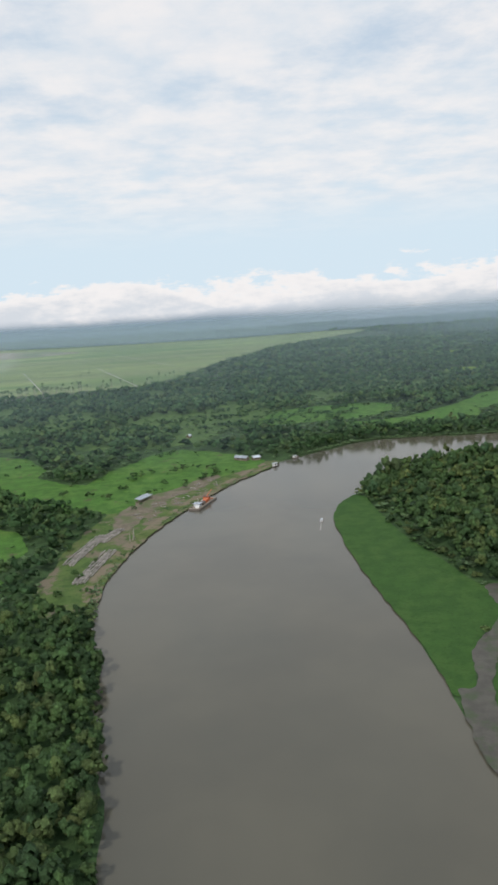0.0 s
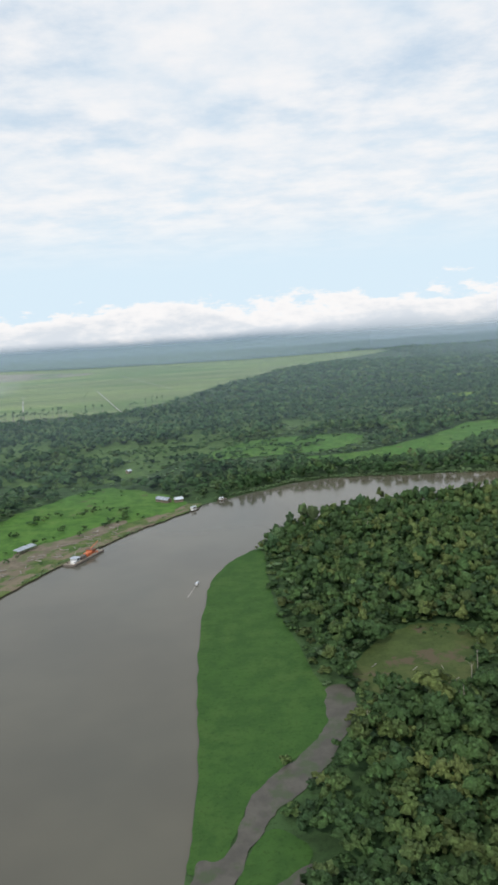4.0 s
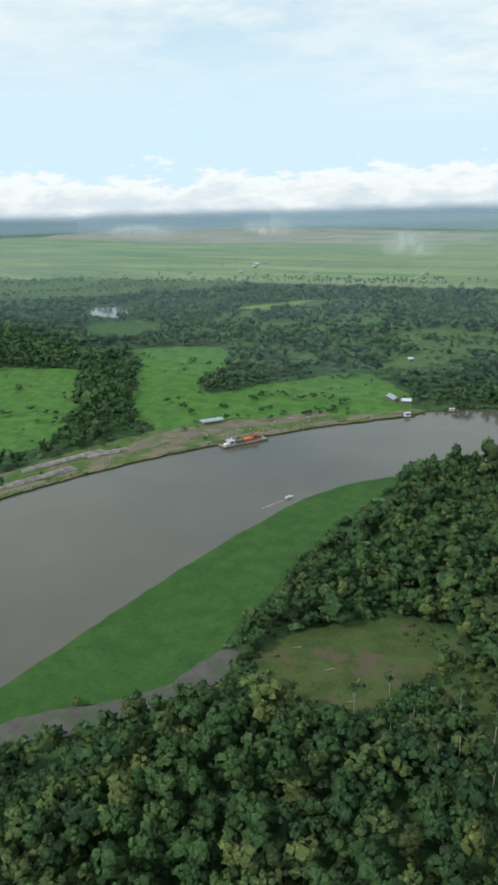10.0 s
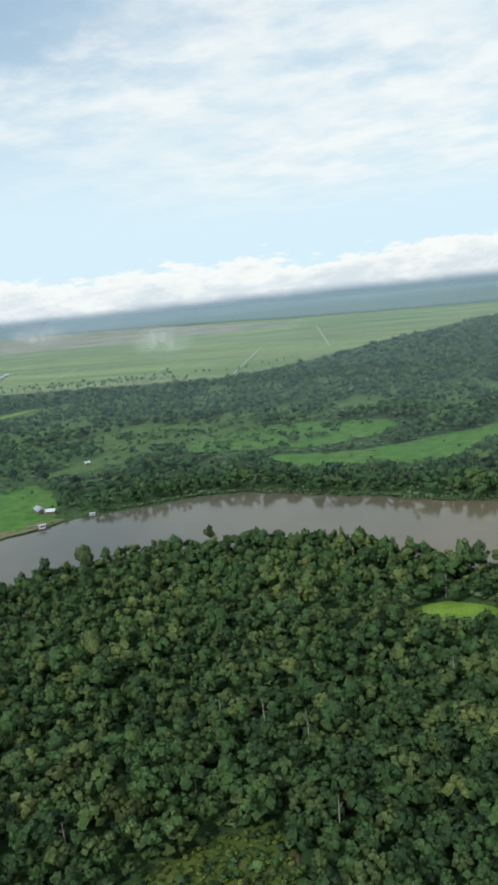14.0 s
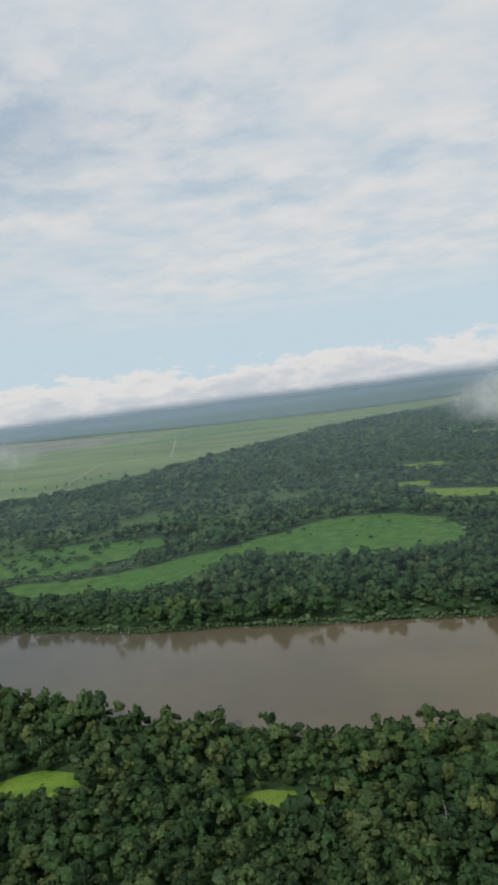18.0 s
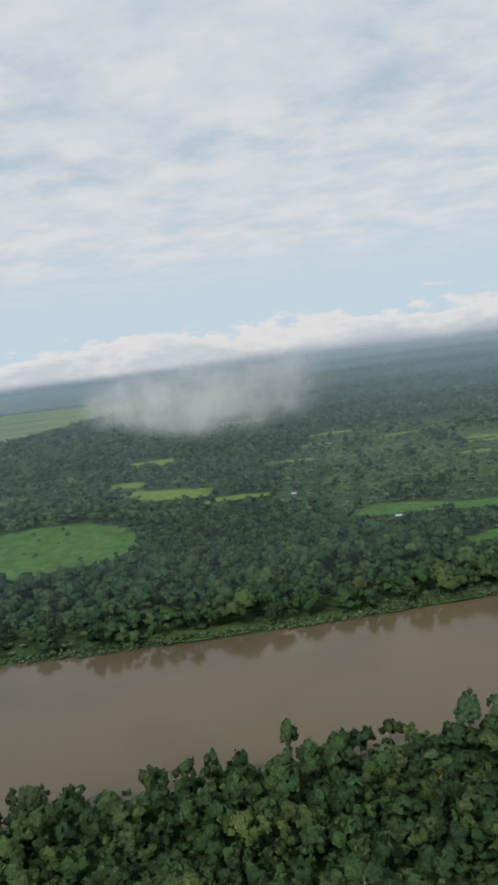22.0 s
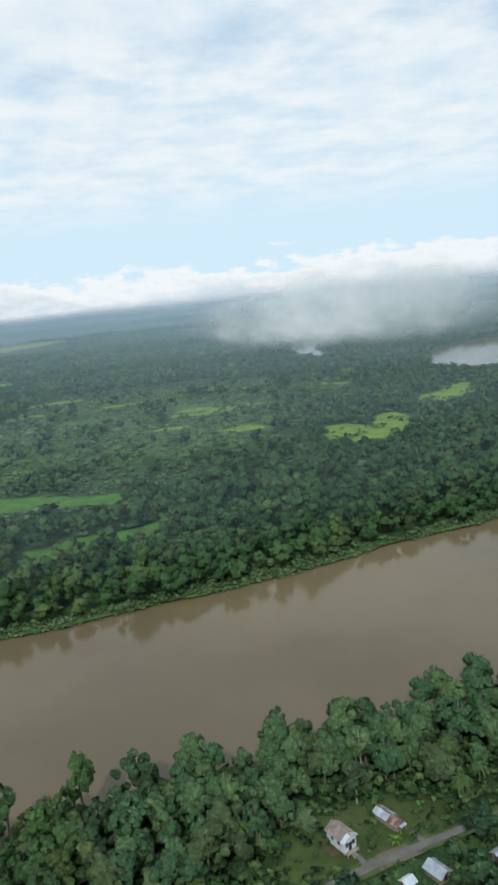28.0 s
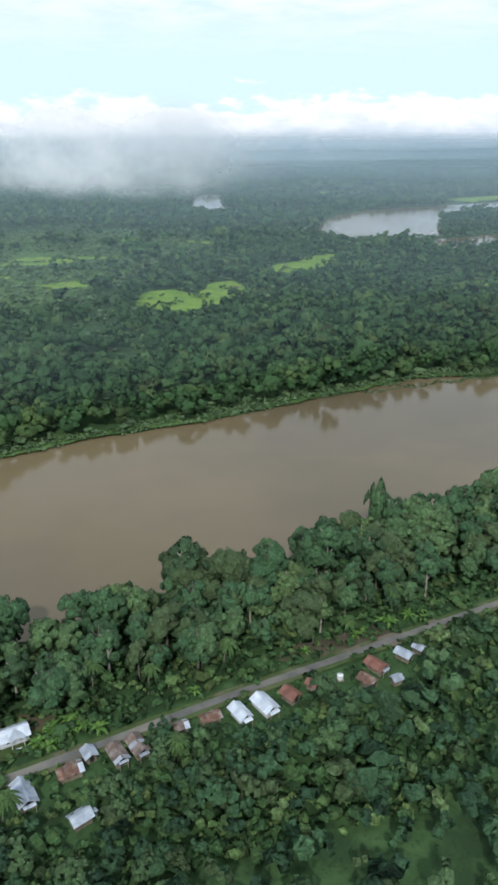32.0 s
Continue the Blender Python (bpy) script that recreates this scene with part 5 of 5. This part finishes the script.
def banana_leaf_mesh(seed):
    """One broad arching leaf with a folded midrib, split at its edge."""
    r = random.Random(seed)
    v = []
    for i in range(5):
        for sgn in (-1, 1):
            quad = []
            for k, edge in ((i, 0), (i + 1, 0), (i + 1, 1), (i, 1)):
                u = k / 5
                wide = edge * sgn * (0.34 * math.sin(math.pi * min(0.1 + 0.9 * u, 0.96)) + 0.03) * r.uniform(0.85, 1.1)
                quad.append((2.1 * u, wide, 1.5 * u - 1.55 * u * u + 0.35 * abs(wide)))
            v += quad
    v = np.array(v)
    return np_mesh("leaf", v, np.arange(len(v)).reshape(-1, 4), M_BANANA, np.full(len(v) // 4, 0.35 + 0.2 * seed))


BANANA_LEAVES = [banana_leaf_mesh(k) for k in range(3)]
bm = bmesh.new()
tube(bm, (0, 0, -0.2), (0.05, 0, 1.3), 0.13, 0.08, 7)
BANANA_STEM = bpy.data.meshes.new("stem")
bm.to_mesh(BANANA_STEM)
bm.free()
BANANA_STEM.materials.append(M_BANANA)
pick = random.Random(4)
for k in range(30):
    x = (803 + 1.1 * k + pick.uniform(-1, 1)) if k < 9 else pick.uniform(735, 905)
    y = np.interp(x, ROAD[:, 0], ROAD[:, 1]) + (pick.uniform(5.5, 9) if k < 9 else pick.uniform(2.8, 6.5))
    if any((x - hx) ** 2 + (y - hy - 2) ** 2 < (0.62 * hr) ** 2 for hx, hy, hr in HOUSE_SPOTS):
        continue
    p = thing("banana_plant", pose(x, y, 0.1, 0, 0, 41 * k) @ Matrix.Scale(pick.uniform(0.8, 1.2), 4), "banana plant with broad light green arching leaves", "plant", "banana plants by the road")
    o = new("stem", BANANA_STEM)
    o.parent = p
    for j in range(7):
        o = new("leaf", BANANA_LEAVES[j % 3])
        o.parent = p
        o.matrix_local = pose(0.04, 0, 1.1 + 0.05 * j, 0, 12 * (j % 3) - 22, 51.4 * j)


# ---------------------------------------------------------------- bushes on the meadows
BUSH = []
for k in range(4):
    c, soft = crown_cards(120, 0.085, 300 + k, 5, 0.8, 6)
    v = c.reshape(-1, 3) * (1, 1, 0.75)
    v[:, 2] = np.maximum(v[:, 2] + 0.7, 0.0)
    BUSH.append(np_mesh("bush", v, np.arange(len(v)).reshape(-1, 4), M_TREE, np.full(len(v) // 4, 0.3 + 0.1 * k), normals=soft.reshape(-1, 3)))
for k, (x, y, h) in enumerate(((135, 298, 16), (146, 297, 15), (128, 281, 16), (119, 287, 14), (112, 300, 13), (186, 300, 13), (190, 304, 12), (96, 262, 15), (232, 402, 17), (178, 356, 16), (62, 258, 12), (124, 292, 15), (138, 276, 15), (106, 288, 13), (152, 279, 14))):
    p = thing("slender_tree", pose(x, y, 0.2, 0, 0, k * 50), "tall slender tree with a pale bare trunk and a small crown", "tree", "slender trees by the clearing")
    bm = bmesh.new()
    tube(bm, (0, 0, -0.6), (0.3, 0.1, h * 0.6), 0.17, 0.12, 7)
    tube(bm, (0.3, 0.1, h * 0.6), (0.1, 0.3, h * 0.93), 0.12, 0.05, 7)
    for a in (0.4 + k, 2.6 + k, 4.4 + k):
        tube(bm, (0.28, 0.12, h * (0.58 + 0.03 * math.sin(a))), (1.5 * math.cos(a), 1.5 * math.sin(a), h * 0.8), 0.07, 0.025, 5)
    part("trunk", bm, M_PALEBARK, p)
    o = new("crown", BUSH[k % 4])
    o.parent = p
    o.matrix_local = pose(0.1, 0.2, h * 0.6, 0, 0, k * 80) @ Matrix.Diagonal((2.7, 2.7, 3.4, 1))
TALL = bpy.data.meshes.new("trunk")
bm = bmesh.new()
tube(bm, (0, 0, -0.02), (0.015, 0.01, 0.6), 0.018, 0.013, 6)
tube(bm, (0.015, 0.01, 0.6), (0.005, 0.02, 0.96), 0.013, 0.005, 6)
bm.to_mesh(TALL)
bm.free()
TALL.materials.append(M_PALEBARK)
PALE_CROWN = [me.copy() for me in BUSH]
for me in PALE_CROWN:
    me.materials[0] = M_REED
pick = random.Random(77)
for k in range(150):          # tall thin trees in loose stands along the wetland's edge
    x = pick.gauss(-560, 90) if k % 3 == 0 else pick.gauss(-400, 60) if k % 3 == 1 else pick.uniform(-1080, -170)
    y = np.interp(x, (-1246, -1039, -704, -419, -252, -150), (1170, 1250, 1325, 1365, 1410, 1580)) + pick.uniform(-75, 2)
    h = pick.uniform(13, 23)
    p = thing("slender_tree", pose(x, y, 0.0, 0, 0, k * 50) @ Matrix.Diagonal((h, h, h, 1)), "tall thin tree with a pale trunk and a small tufted crown", "tree", "tall trees along the wetland")
    o = new("trunk", TALL)
    o.parent = p
    o = new("crown", PALE_CROWN[k % 4])
    o.parent = p
    o.matrix_local = pose(0, 0.01, 0.52 + 0.05 * (k % 3), 0, 0, k * 80) @ Matrix.Diagonal((0.17, 0.17, 0.28, 1))
rng = random.Random(21)
placed = 0
while placed < 90:
    zone = rng.choice(((-400, -150, 480, 735), (-150, -40, 560, 700), (-300, -200, 370, 470), (60, 425, 780, 1000), (-200, 30, 860, 985), (-178, -100, 300, 560)))
    x, y = rng.uniform(zone[0], zone[1]), rng.uniform(zone[2], zone[3])
    if open_at(np.array([x]), np.array([y]))[0] and not waters_at(np.array([x]), np.array([y]), 4)[0] and noise.noise((x / 40, y / 40, 2.2)) > -0.1:
        b = new("bush", BUSH[placed % 4])
        s = rng.uniform(1.4, 4.2)
        b.matrix_world = pose(x, y, 0.2, 0, 0, rng.uniform(0, 360)) @ Matrix.Diagonal((s, s, s, 1))
        tagged(b, "round dark green bush on the open meadow", "bush", "bushes on the meadows")
        placed += 1


# ---------------------------------------------------------------- mist
def mist_material(name, colour, strength, low, high, ragged):
    """Thin cloud: white droplets with soft holes, fading to its edges."""
    m, n = material(name)
    pos = n.add("ShaderNodeTexCoord").outputs["Object"]
    p = n.add("ShaderNodeSeparateXYZ", Vector=pos)
    own = n.math("MULTIPLY", n.add("ShaderNodeObjectInfo").outputs["Random"], 37.0)
    v = n.add("ShaderNodeCombineXYZ", X=n.math("MULTIPLY_ADD", p.outputs[0], 2.2, own), Y=n.math("MULTIPLY", p.outputs[1], 1.0), Z=n.math("MULTIPLY", p.outputs[2], 0.8))
    cloud = n.noise(v, 1.5, 3.2 if ragged else 1.5, 0.5)
    x2, z2 = n.math("MULTIPLY", p.outputs[0], p.outputs[0]), n.math("MULTIPLY", p.outputs[2], p.outputs[2])
    edge = n.ramp(n.math("ADD", x2, z2), 1.0, 0.0)
    if ragged:
        shape = n.math("MULTIPLY", n.ramp(n.math("MULTIPLY_ADD", cloud, 2.6, edge), low, high), n.ramp(edge, 0.0, 0.75))
    else:
        shape = n.math("MULTIPLY", n.ramp(cloud, low, high), n.math("MULTIPLY", edge, edge))
    alpha = n.math("MULTIPLY", shape, strength)
    body = n.add("ShaderNodeMixShader", i0=0.5, i1=n.add("ShaderNodeBsdfDiffuse", Color=colour), i2=n.add("ShaderNodeBsdfTranslucent", Color=colour))
    n.add("ShaderNodeOutputMaterial", Surface=n.add("ShaderNodeMixShader", i0=alpha, i1=n.add("ShaderNodeBsdfTransparent"), i2=body))
    return m


M_MIST = mist_material("mist", rgb(0.86, 0.88, 0.90), 0.58, 1.15, 2.9, True)
M_WISP = mist_material("mist_wisp", rgb(0.86, 0.88, 0.90), 0.45, 0.1, 0.8, False)


def mist_bank(x, y, z, length, height, mat, turn=0.0):
    """A low cloud: a softly bowed thin curtain of droplets."""
    bm = bmesh.new()
    cols = [-1 + 2 * k / 8 for k in range(9)]
    low = [bm.verts.new((c, 0.3 * c * c, -1)) for c in cols]
    high = [bm.verts.new((c, 0.3 * c * c, 1)) for c in cols]
    for k in range(8):
        bm.faces.new((low[k], low[k + 1], high[k + 1], high[k]))
    ob = part("mist_bank", bm, mat)
    ob.matrix_world = pose(x, y, z, 0, 0, turn) @ Matrix.Diagonal((length / 2, length / 5, height / 2, 1))
    ob.visible_shadow = False
    tagged(ob, "low white mist drifting over the plain", "mist", kind="stuff")


for row in ((512, 765, 115, 165, 62, 0), (846, 806, 109, 195, 52, -35), (1500, 2300, 80, 800, 130, 0),
            (-720, 2020, 36, 260, 110, 0), (-1840, 2900, 50, 420, 130, 0), (-2350, 2600, 45, 820, 90, 0)):
    if row[1] > 900:
        mist_bank(*row[:5], M_WISP, row[5])
        continue
    for k, (shift, deep, lift, grow_by) in enumerate(((0.0, 0, 0, 1.0), (-0.16, 26, -4, 0.8))):
        mist_bank(row[0] + shift * row[3], row[1] + deep, row[2] + lift, row[3] * grow_by * 1.12, row[4] * grow_by * 1.05, M_MIST, row[5])


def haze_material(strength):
    """Haze painted on an upright see-through sheet: thickening above the ground and thinning out aloft."""
    m, n = material("haze_sheet")
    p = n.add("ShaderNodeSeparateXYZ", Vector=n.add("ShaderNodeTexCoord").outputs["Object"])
    east = n.math("MULTIPLY_ADD", n.ramp(p.outputs[0], 250.0, 1000.0), 0.55 if 0.15 < strength < 0.6 else 0.0, 0.45 if 0.15 < strength < 0.6 else 1.0)          # the painted haze is denser towards the east
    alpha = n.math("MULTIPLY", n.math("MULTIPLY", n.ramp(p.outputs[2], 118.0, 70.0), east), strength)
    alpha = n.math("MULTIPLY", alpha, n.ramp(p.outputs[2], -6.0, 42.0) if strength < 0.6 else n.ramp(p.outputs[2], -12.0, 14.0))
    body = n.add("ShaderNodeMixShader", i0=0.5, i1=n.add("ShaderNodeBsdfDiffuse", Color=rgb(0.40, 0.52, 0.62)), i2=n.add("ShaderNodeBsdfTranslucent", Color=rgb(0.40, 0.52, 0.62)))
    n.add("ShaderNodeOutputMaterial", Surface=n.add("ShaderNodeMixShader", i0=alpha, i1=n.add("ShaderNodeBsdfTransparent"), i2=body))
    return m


# upright sheets added to fade the land with distance
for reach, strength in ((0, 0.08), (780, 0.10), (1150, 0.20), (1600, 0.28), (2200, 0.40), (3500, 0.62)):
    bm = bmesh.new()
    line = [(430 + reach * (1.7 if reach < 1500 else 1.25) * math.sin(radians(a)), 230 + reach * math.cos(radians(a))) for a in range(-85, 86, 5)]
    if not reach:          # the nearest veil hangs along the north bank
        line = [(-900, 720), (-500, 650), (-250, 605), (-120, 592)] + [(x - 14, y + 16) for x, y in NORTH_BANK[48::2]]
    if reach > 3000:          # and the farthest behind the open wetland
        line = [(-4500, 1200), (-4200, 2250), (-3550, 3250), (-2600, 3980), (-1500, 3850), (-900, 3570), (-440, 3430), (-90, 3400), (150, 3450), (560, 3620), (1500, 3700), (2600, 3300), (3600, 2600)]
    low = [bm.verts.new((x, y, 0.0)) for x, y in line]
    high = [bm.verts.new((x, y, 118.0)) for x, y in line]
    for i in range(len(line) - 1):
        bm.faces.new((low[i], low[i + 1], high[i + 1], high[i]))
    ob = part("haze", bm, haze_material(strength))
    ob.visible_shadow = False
    tagged(ob, "see-through sheet with painted haze over the distant plain", "haze", kind="stuff")


# ---------------------------------------------------------------- forests, joined by stretch
SOUTH_OF_ROAD = lambda x, y: y < np.interp(x, ROAD[:, 0], ROAD[:, 1])
WEST = lambda x, y: (x > -280) & (y < 300)
FRONT = lambda x, y: (x > 250) & (x < 1150) & (gap(NORTH_BANK, x, y, False) < 130)
forest("forest", "dense dark green rainforest on the river point", "near", (10, 420, 130, 600), 6.5, 5.7, 13.0, 120, 250, M_TREE, 1)
forest("forest", "dense dark green rainforest behind the river point", "half", (10, 420, 130, 600), 6.2, 5.2, 11.2, 250, 560, M_TREE, 21, margin=3.0)
forest("forest", "tall uneven trees standing along the river point", "half", (95, 225, 520, 600), 8.5, 4.8, 13.5, 120, 480, M_TREE, 71, margin=5.0, trunks=True, where=lambda x, y: gap(SOUTH_BANK, x, y, False) < 24)
forest("forest", "dense dark green trees along the south bank", "half", (420, 1120, 380, 680), 6.5, 5.5, 14.0, 120, 300, M_TREE, 2, trunks=True, where=lambda x, y: ~SOUTH_OF_ROAD(x, y) | (x < 700))
forest("forest", "trees and gardens among the village houses", "near", (690, 1060, 470, 620), 5.6, 3.8, 8.5, 78, 300, M_COOLTREE, 7, where=SOUTH_OF_ROAD)
forest("forest", "dense trees south of the village gardens", "middle", (690, 1060, 390, 560), 6.5, 4.6, 8.5, 25, 78, M_COOLTREE, 77, where=SOUTH_OF_ROAD)
forest("undergrowth", "green shrubs under the bank trees", "bush", (680, 970, 530, 650), 3.2, 2.3, 3.6, 60, 300, M_BUSH, 10, margin=1.0)
forest("forest", "dark green trees along the west bank", "middle", (-520, -90, 60, 620), 7.0, 5.7, 12.0, 60, 900, M_WOODS, 3, thin=0.35, where=lambda x, y: ~WEST(x, y))
forest("forest", "dense dark green trees crowding the west bank", "half", (-280, -90, 20, 300), 6.6, 4.9, 13.0, 20, 900, M_TREE, 33, margin=0.5, where=WEST)
forest("undergrowth", "leafy growth hanging over the west bank", "bush", (-170, -85, 20, 310), 3.4, 2.8, 5.0, -100, 900, M_TREE, 34, margin=-0.8, where=lambda x, y: gap(NORTH_BANK, x, y, False) < 10)
forest("forest", "dark green trees lining the far bank", "middle", (-420, 1500, 560, 1450), 8.0, 6.2, 12.0, 150, 620, M_WOODS, 4, thin=0.36, margin=3.5, where=lambda x, y: ((y > 640) | ((x < -100) & (y > 620))) & ~FRONT(x, y))
forest("forest", "large rounded green trees along the far bank", "half", (250, 1150, 660, 960), 7.8, 6.8, 13.5, 150, 620, M_WOODS, 24, thin=0.5, margin=3.5, where=FRONT)
forest("garden_plants", "low garden shrubs between the village houses", "bush", (690, 960, 530, 605), 2.5, 1.7, 2.4, 20, 300, M_BUSH, 17, thin=0.55, inside_open=None, yard=0.58)
forest("regrowth", "young trees growing over the old clearing", "half", (100, 190, 265, 345), 5.4, 2.6, 6.0, 60, 700, M_TREE, 19, thin=0.8, inside_open=True, where=lambda x, y: inside(CLEARINGS[1], x, y))
forest("forest", "mixed woods and scrub across the plain", "far", (-1500, 2100, 420, 1900), 10.0, 7.2, 12.0, 620, 1300, M_WOODS, 5, thin=0.42, where=lambda x, y: ((x < -520) | (y > 620)) & ((x > 330) | (clumps(x, y, 46, 8.8) > -0.22)))
forest("forest", "distant woods on the plain", "distant", (-2400, 3000, 1100, 3400), 20.0, 13.0, 13.0, 1300, 3000, M_WOODS, 6, thin=0.5, where=lambda x, y: (y < 2650) | (x > 620))
forest("scrub", "light green scrub between the woods", "bush", (-520, 1500, 300, 1400), 13.0, 4.6, 4.0, 150, 900, M_REED, 8, thin=0.7, margin=2.5)
forest("reeds", "tall green reeds along the water's edge", "bush", (-10, 520, 640, 720), 2.4, 1.8, 2.0, 100, 900, M_REED, 9, margin=0.0, where=lambda x, y: gap(NORTH_BANK, x, y, False) < 6)
forest("reeds", "broad belt of light green reeds along the bank", "bush", (520, 1160, 670, 830), 1.75, 1.35, 1.8, 100, 900, M_REED, 39, margin=0.0, where=lambda x, y: gap(NORTH_BANK, x, y, False) < 11 + 5 * np.sin(x / 23))
forest("reeds", "floating reeds and hyacinth along the water's edge", "bush", (-10, 1160, 560, 860), 1.7, 1.3, 1.5, 100, 900, M_REED, 81, thin=0.9, margin=-5.0, where=lambda x, y: (x > 95) & (gap(NORTH_BANK, x, y, False) < 1.6 + 1.4 * np.sin(x / 17) + 0.8 * np.sin(x / 5.3)), inside_open=None, dry=False)
forest("undergrowth", "low weeds hanging over the cut bank", "bush", (-180, 110, 290, 640), 1.5, 1.2, 1.35, 20, 600, M_REED, 83, thin=0.8, margin=-9.0, where=lambda x, y: gap(NORTH_BANK, x, y, False) < 1.5 + 0.9 * np.sin(x / 6.1), inside_open=None, dry=False)
forest("scrub", "taller scrub over the meadow by the forest", "bush", (150, 260, 255, 380), 3.6, 2.2, 2.6, 100, 420, M_BUSH, 15, thin=0.8, inside_open=True, where=lambda x, y: (x > 165) & (y < 0.95 * x + 145))
forest("scrub", "low scrub scattered over the clearings", "bush", (60, 300, 250, 470), 4.6, 1.2, 0.8, 100, 420, M_BUSH, 12, thin=0.9, inside_open=True)
forest("scrub", "tussocks and low bushes on the meadows", "bush", (-420, 430, 290, 1010), 42.0, 1.9, 1.4, 100, 900, M_BUSH, 13, thin=1.3, inside_open=True, where=lambda x, y: (x < -100) | (y > 600))

forest("tree_clumps", "clumps of small trees and bushes on the meadows", "middle", (-440, -60, 380, 740), 7.5, 4.0, 5.0, 100, 900, M_WOODS, 61, inside_open=True, where=lambda x, y: (clumps(x, y, 21, 3.3) > 0.42) & (gap(NORTH_BANK, x, y, False) > 26))
forest("tree_clumps", "small trees and bushes on the rice field banks", "middle", (860, 1110, 935, 1180), 5.5, 3.4, 4.5, 100, 1200, M_WOODS, 63, inside_open=True, where=lambda x, y: clumps(x, y, 17, 9.4) > 0.30)
forest("tree_clumps", "clumps of small trees over rough fields", "middle", (-215, 190, 745, 1010), 8.5, 4.6, 5.0, 100, 900, M_WOODS, 62, inside_open=True, where=lambda x, y: (clumps(x, y, 24, 5.1) > 0.06) & (x < 60 + 0.5 * (y - 800)))
forest("tree_clumps", "scattered small trees on the open wetland", "far", (-1700, 150, 1180, 2200), 85.0, 4.0, 5.0, 700, 3000, M_WOODS, 27, thin=2.6, inside_open=True)
forest("tree_clumps", "loose stands of pale green trees beside the wetland", "far", (-1500, -700, 880, 1330), 13.0, 4.2, 9.0, 300, 3000, M_REED, 91, inside_open=True, where=lambda x, y: (clumps(x, y, 60, 2.2) > 0.02) & (y < 1320 + 0.3 * (x + 760)))
forest("thicket", "bright yellow-green thicket at the forest edge", "bush", (150, 470, 240, 460), 3.6, 1.8, 2.4, 95, 150, M_THICKET, 31, thin=0.6, inside_open=None)
forest("forest", "woods on the plain under the flight line", "distant", (30, 1250, -260, 620), 16.0, 11.0, 11.0, -420, 118, M_WOODS, 41, thin=0.4, where=lambda x, y: (ACROSS(x, y) < 96) & ((x < 690) | (ACROSS(x, y) < 28)))
forest("scrub", "light green scrub over old fields on the plain", "bush", (530, 1020, 860, 1520), 8.0, 3.2, 2.8, 150, 1500, M_REED, 44, thin=1.0, where=lambda x, y: inside(SCRUBLAND, x, y))
forest("water_hyacinth", "leafy mats of water hyacinth drifting by the bank", "bush", (935, 1045, 745, 785), 1.5, 1.1, 0.6, 100, 900, M_REED, 45, thin=0.25, margin=-1.0, where=lambda x, y: np.any([inside(m, x, y) for m in MATS], axis=0), inside_open=None, dry=False)
forest("thicket", "low olive thicket over the scrub meadow", "bush", (150, 262, 250, 385), 2.6, 1.5, 1.0, 100, 420, M_THICKET, 76, thin=1.0, inside_open=True)
forest("undergrowth", "green shrubs under the trees of the river point", "bush", (60, 430, 190, 560), 5.2, 3.4, 5.0, 118, 330, M_TREE, 78)
forest("undergrowth", "green shrubs between the trees of the south bank", "bush", (420, 720, 400, 610), 4.6, 3.3, 5.5, 150, 320, M_BUSH, 73, margin=1.5)
forest("undergrowth", "low green growth along the river point", "bush", (18, 430, 440, 600), 4.2, 3.2, 6.0, 150, 560, M_TREE, 74, margin=1.0, where=lambda x, y: gap(SOUTH_BANK, x, y, False) < 22)
forest("forest", "distant woods beyond the lake", "distant", (800, 3000, 1850, 2800), 17.0, 11.5, 12.0, 700, 1300, M_WOODS, 75, thin=0.4)
forest("forest", "far woods fading into the haze", "distant", (420, 4200, 2200, 5200), 36.0, 22.0, 13.0, 2500, 4600, M_WOODS, 51, thin=0.4)
